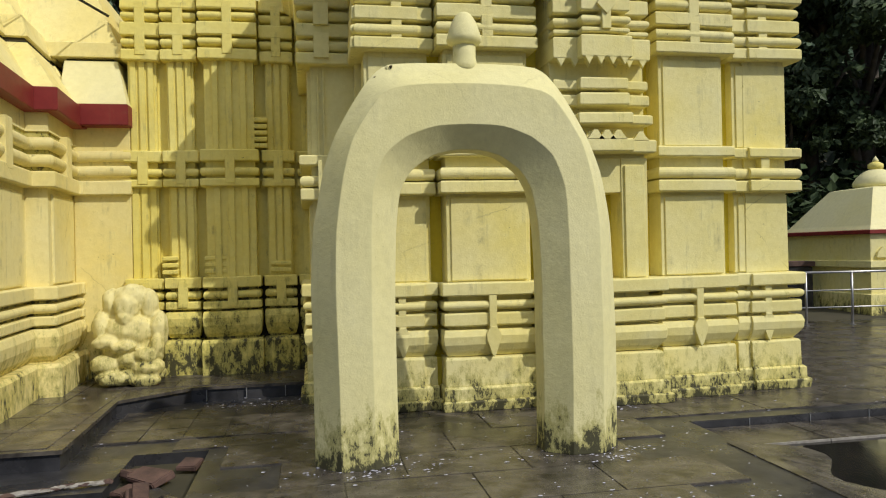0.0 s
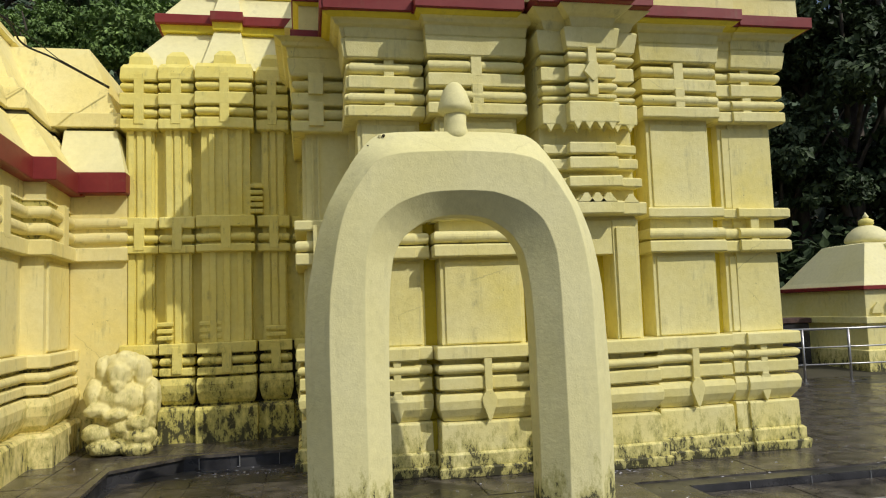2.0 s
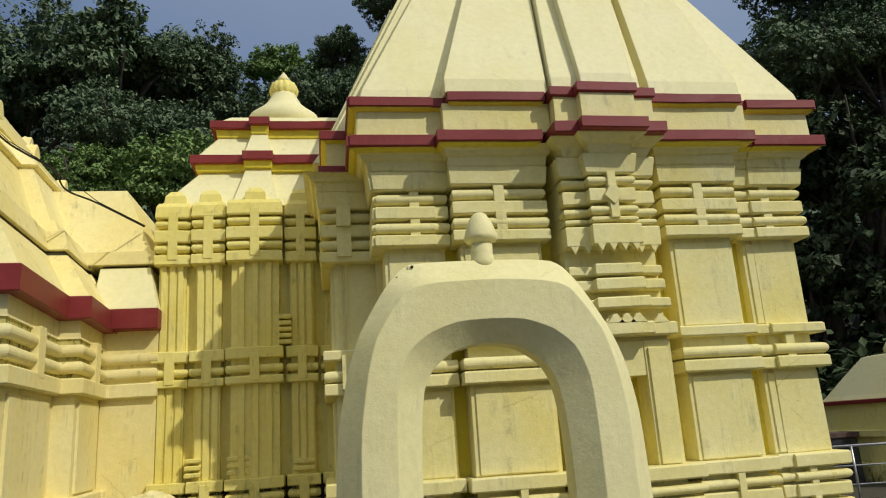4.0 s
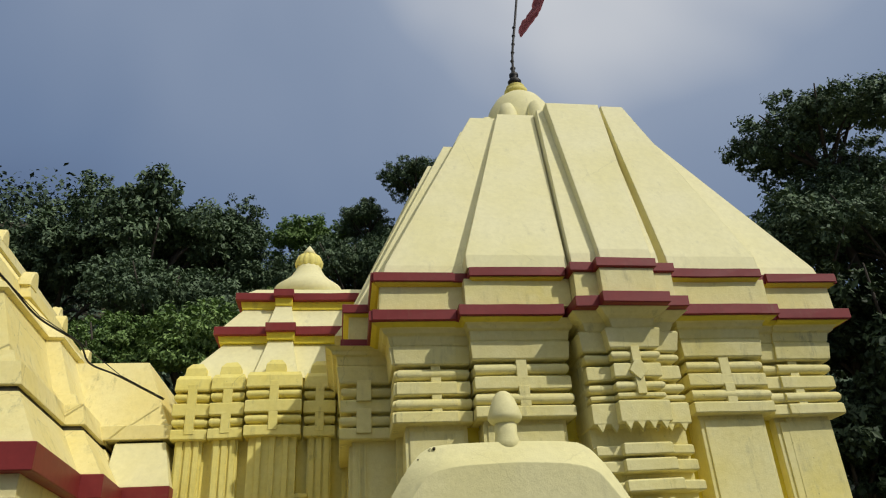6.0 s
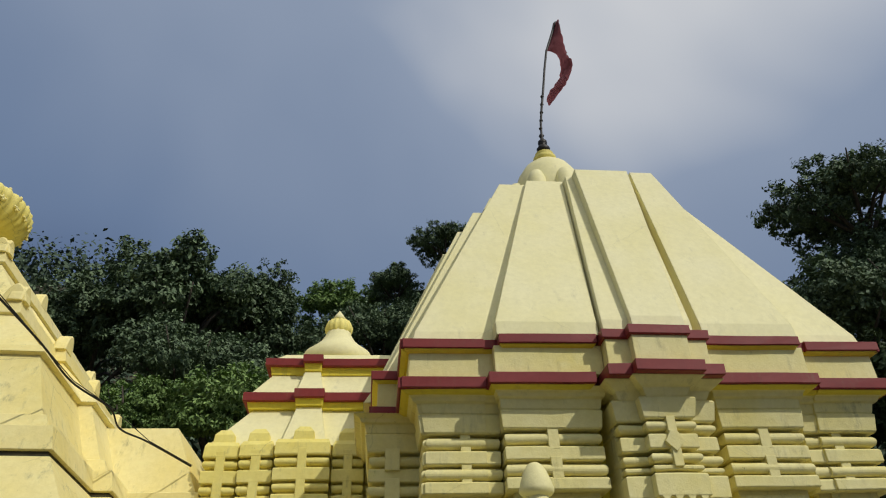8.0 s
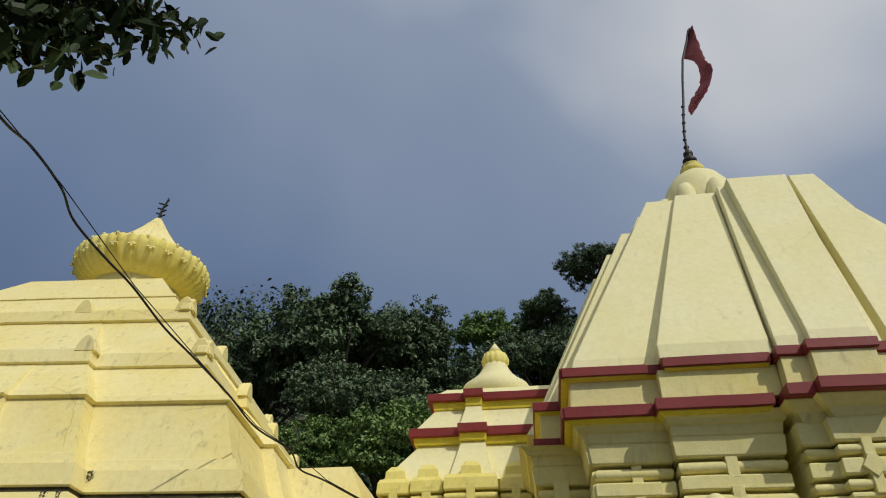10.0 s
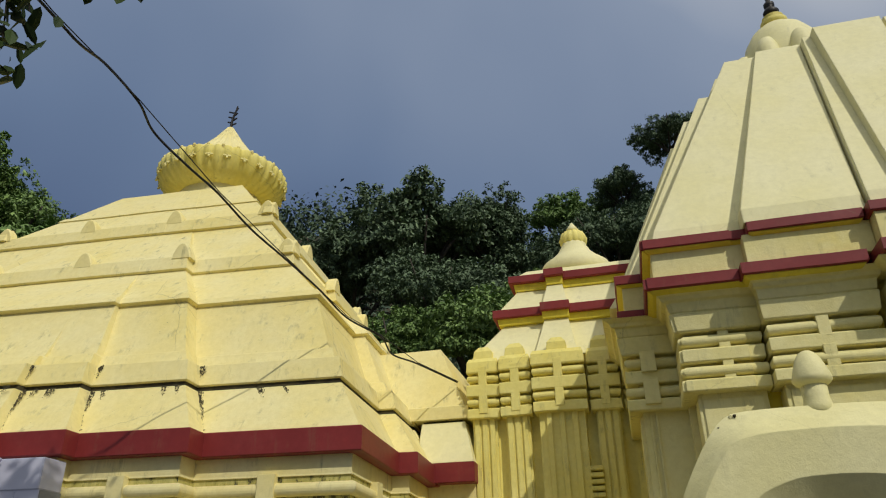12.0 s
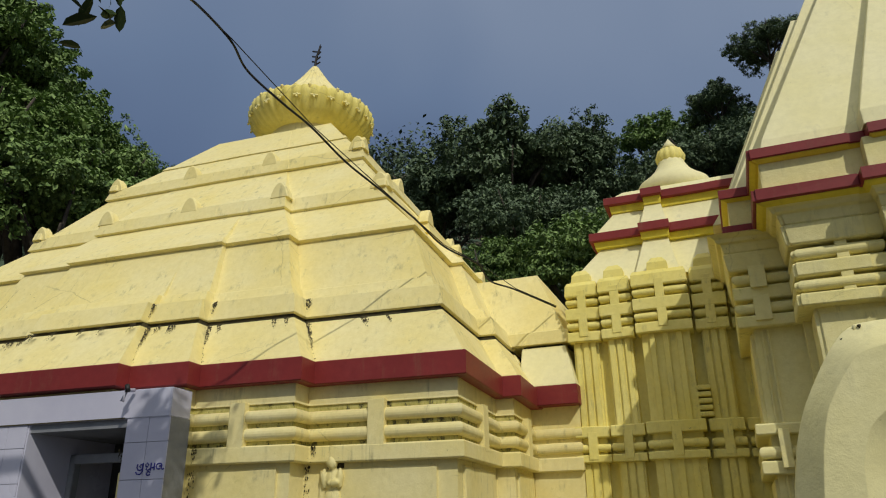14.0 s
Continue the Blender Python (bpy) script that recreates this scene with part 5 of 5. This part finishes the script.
for k, end in enumerate(ENDS):
    t = Vector(end)
    s = Vector((end[0] * 0.35 - 0.45, end[1] * 0.35 - 0.25, 0.55 + 0.1 * math.sin(k)))
    mid_p = (s + t) / 2 + Vector((0, 0, 0.08))
    tube([s, mid_p, t], 0.012, 5, bm, 0.004)
    for j in range(58):
        f = rb.uniform(0.30, 1.04)
        p = s + (t - s) * f
        lc.append(np.array(p) + rb.normal(0, 0.085, 3))
        ln.append(np.array([rb.normal(0, 0.6), rb.normal(0, 0.6), 0.8]))
part("limb", bm, BARK, branch, smooth=True)
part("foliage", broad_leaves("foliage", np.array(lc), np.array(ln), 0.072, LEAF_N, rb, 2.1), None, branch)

# ---- cables ----
def sag(points, n=10):
    out = []
    P = [Vector(p) for p in points]
    for i in range(len(P) - 1):
        p0, p1, p2, p3 = P[max(i - 1, 0)], P[i], P[i + 1], P[min(i + 2, len(P) - 1)]
        for k in range(n):
            t = k / n
            out.append(0.5 * (2 * p1 + (p2 - p0) * t + (2 * p0 - 5 * p1 + 4 * p2 - p3) * t * t + (3 * p1 - p0 - 3 * p2 + p3) * t ** 3))
    return out + [P[-1]]


CABLE_PTS = [(-3.05, -1.5, 5.9), (-3.05, 1.3, 5.45), (-3.08, 2.4, 5.38), (-3.10, 2.7, 5.38), (-3.18, 3.05, 5.50), (-3.13, 3.4, 5.40), (-3.22, 3.75, 5.36), (-3.09, 4.1, 5.21), (-3.04, 4.5, 5.17), (-2.96, 5.0, 5.04), (-2.84, 5.5, 4.94), (-2.72, 6.1, 4.83), (-2.63, 6.7, 4.71), (-2.43, 7.3, 4.66), (-2.38, 7.6, 4.53), (-2.21, 8.1, 4.54), (-1.90, 9.0, 4.51)]
cable = thing("electric_cable", "black cable slung across the court to the annex roof", "cable", (0, 0, 0), "cables")
part("wire", tube(sag(CABLE_PTS), 0.011, 6), CABLE, cable, smooth=True)
thin = thing("electric_cable", "thin black wire beside the thicker cable", "cable", (0, 0, 0), "cables")
part("wire", tube([(x + 0.012, y, z + 0.012) for x, y, z in (CABLE_PTS[k] for k in (0, 2, 5, 8, 10, 12, 13, 15, 16))], 0.005, 5), CABLE, thin, smooth=True)

# ---- railing and small shrine at the far side ----
rail = thing("metal_railing", "grey steel pipe railing along the court edge", "railing", (9.6, 11.8, 0))
for k in range(-1, 4):
    part("post", tube([(0.9 * k, -0.10 * k, -0.02), (0.9 * k, -0.10 * k, 1.0)], 0.024, 8), STEEL, rail, smooth=True)
    part("post_foot", lathe([(0.055, -0.01), (0.055, 0.012), (0.03, 0.02)], 12, (0.9 * k, -0.10 * k)), STEEL, rail)
for z in (1.0, 0.66, 0.34):
    part("rail", tube([(-1.0, 0.11, z), (3.2, -0.355, z)], 0.023 if z == 1.0 else 0.014, 8), STEEL, rail, smooth=True)
shrine = thing("small_shrine", "small yellow shrine with bell roof and red band", "shrine", (13.5, 14.45, 0))
shrine.scale = (1.22, 1.22, 0.87)
part("wall", block(-1.15, 1.15, 1.15, -1.15, [(0.08, -0.1), (0.08, 0.5), (0, 0.52), (0, 1.98)]), CREAM, shrine)
part("slab_moulding", block(-1.15, 1.15, 1.15, -1.15, slab(1.15, 1.32, 0.07)), CREAM, shrine)
part("pilaster", block(-0.62, 0.62, 1.22, 1.0, [(0, 0.5), (0, 1.98)]), CREAM, shrine)
part("slab_moulding", block(-0.62, 0.62, 1.22, 1.0, slab(1.55, 1.78, 0.07)), CREAM, shrine)
part("niche_crest", loft([[(-0.95 + a, -1.15 - d, 1.40 + z) for a, z in ((-0.12, 0.0), (0.12, 0.0), (0.09, 0.14), (0, 0.26), (-0.09, 0.14))] for d in (-0.05, 0.05)]), CREAM, shrine)
part("red_band", block(-1.15, 1.15, 1.15, -1.15, [(0.07, 1.98), (0.08, 1.99), (0.08, 2.07), (0.06, 2.08)]), RED, shrine, "oxide red band")
part("roof", loft([[(sx * h, sy * h, z) for sx, sy in ((-1, -1), (1, -1), (1, 1), (-1, 1))] for z, h in ((2.08, 1.16), (2.20, 1.08), (2.7, 0.82), (3.18, 0.56), (3.22, 0.42))]), CREAM_HIGH, shrine)
part("roof_rib", loft([[(-0.28 * k, -h - 0.05, z), (0.28 * k, -h - 0.05, z), (0.28 * k, -h + 0.2, z), (-0.28 * k, -h + 0.2, z)] for z, h, k in ((2.10, 1.16, 1.0), (2.20, 1.08, 0.95), (2.7, 0.82, 0.8), (3.16, 0.57, 0.6))]), CREAM_HIGH, shrine)
part("bell", lathe([(0.30, 3.20), (0.39, 3.27), (0.40, 3.36), (0.33, 3.52), (0.22, 3.66), (0.12, 3.72), (0.0, 3.73)], 28), CREAM_HIGH, shrine, smooth=True)
part("ribbed_disc", lathe([(0.08, 3.70), (0.14, 3.76), (0.14, 3.86), (0.07, 3.92), (0.0, 3.925)], 28, (0, 0), 12, 0.1), OLD, shrine, smooth=True)
part("tip", lathe([(0.04, 3.91), (0.06, 3.96), (0.03, 4.03), (0.0, 4.09)], 14), CREAM_HIGH, shrine, smooth=True)
parapet = thing("low_wall", "dark weathered stone low wall behind the railing", "wall", (11.0, 14.6, -0.05))
part("wall", block(-1.6, 0.75, 0.2, -0.2, [(0, 0.0), (0, 1.05), (-0.02, 1.07)], wob=0.03), SLATE, parapet)
part("coping", block(-1.65, 0.78, 0.24, -0.24, [(0, 1.07), (0.01, 1.08), (0.01, 1.18), (-0.01, 1.19)], wob=0.02), RUBBLE, parapet, "reddish brown coping")

# ---- court slabs ----
slab_bm = box(-0.448, 0.448, -0.298, 0.298, -0.03, 0.0, None, 0.004)
tile_me = to_mesh("slab", slab_bm, WET)
rt = random.Random(4)
for j in range(18):
    for i in range(16):
        x, y = -3.4 + 0.9 * i + (0.45 if j % 2 else 0), 2.0 + 0.6 * j
        if (y > 5.25 and x < -1.0) or (y > 7.6 and x < 1.5) or (7.2 < y < 11.3 and 1.2 < x < 5.6) or (x > 3.33 and 1.9 < y < 5.99) or (-1.43 < x < 0.05 and 4.0 < y < 6.16) or (-2.75 < x < -0.53 and 4.0 < y < 5.25):
            continue
        ob = part("slab", tile_me, None, court)
        ob.location = (x, y, rt.uniform(-0.002, 0.0015))
        ob.rotation_euler = (rt.uniform(-0.0015, 0.0015), rt.uniform(-0.0015, 0.0015), 0)

# droppings and dust flecks on the court
fv, ff = [], []
rf = random.Random(12)
for k in range(800):
    x, y = rf.uniform(-2.5, 6.5), rf.uniform(3.2, 7.6)
    if rf.random() < 0.45:
        x, y = rf.choice(((0.85, 4.95), (2.65, 4.92), (3.2, 6.4), (-0.2, 7.5))) + ()
        x, y = x + rf.gauss(0, 0.28), y + rf.gauss(0, 0.16)
    z = 0.154 if (x < -1.44 and y > 5.58) or (y > 7.95 and x < 0.4) else 0.004
    if (x > 3.7 and y < 5.75) or (x < -0.35 and y < 5.9 and z < 0.1) or (y > 6.4 and 0.9 < x < 5.9):
        continue
    r = rf.uniform(0.003, 0.013)
    n0 = len(fv)
    for q in range(5):
        a = 2 * math.pi * q / 5 + rf.random()
        fv.append((x + rf.uniform(0.6, 2.2) * r * math.cos(a), y + rf.uniform(0.5, 1.3) * r * math.sin(a), z))
    fv.append((x, y, z + 0.004))
    ff += [(n0 + q, n0 + (q + 1) % 5, n0 + 5) for q in range(5)]
fm = bpy.data.meshes.new("flecks")
fm.from_pydata(fv, [], ff)
fm.materials.append(TILE)
tagged(new("flecks", fm), "pale flecks and droppings on the wet floor", "dirt", kind="stuff")
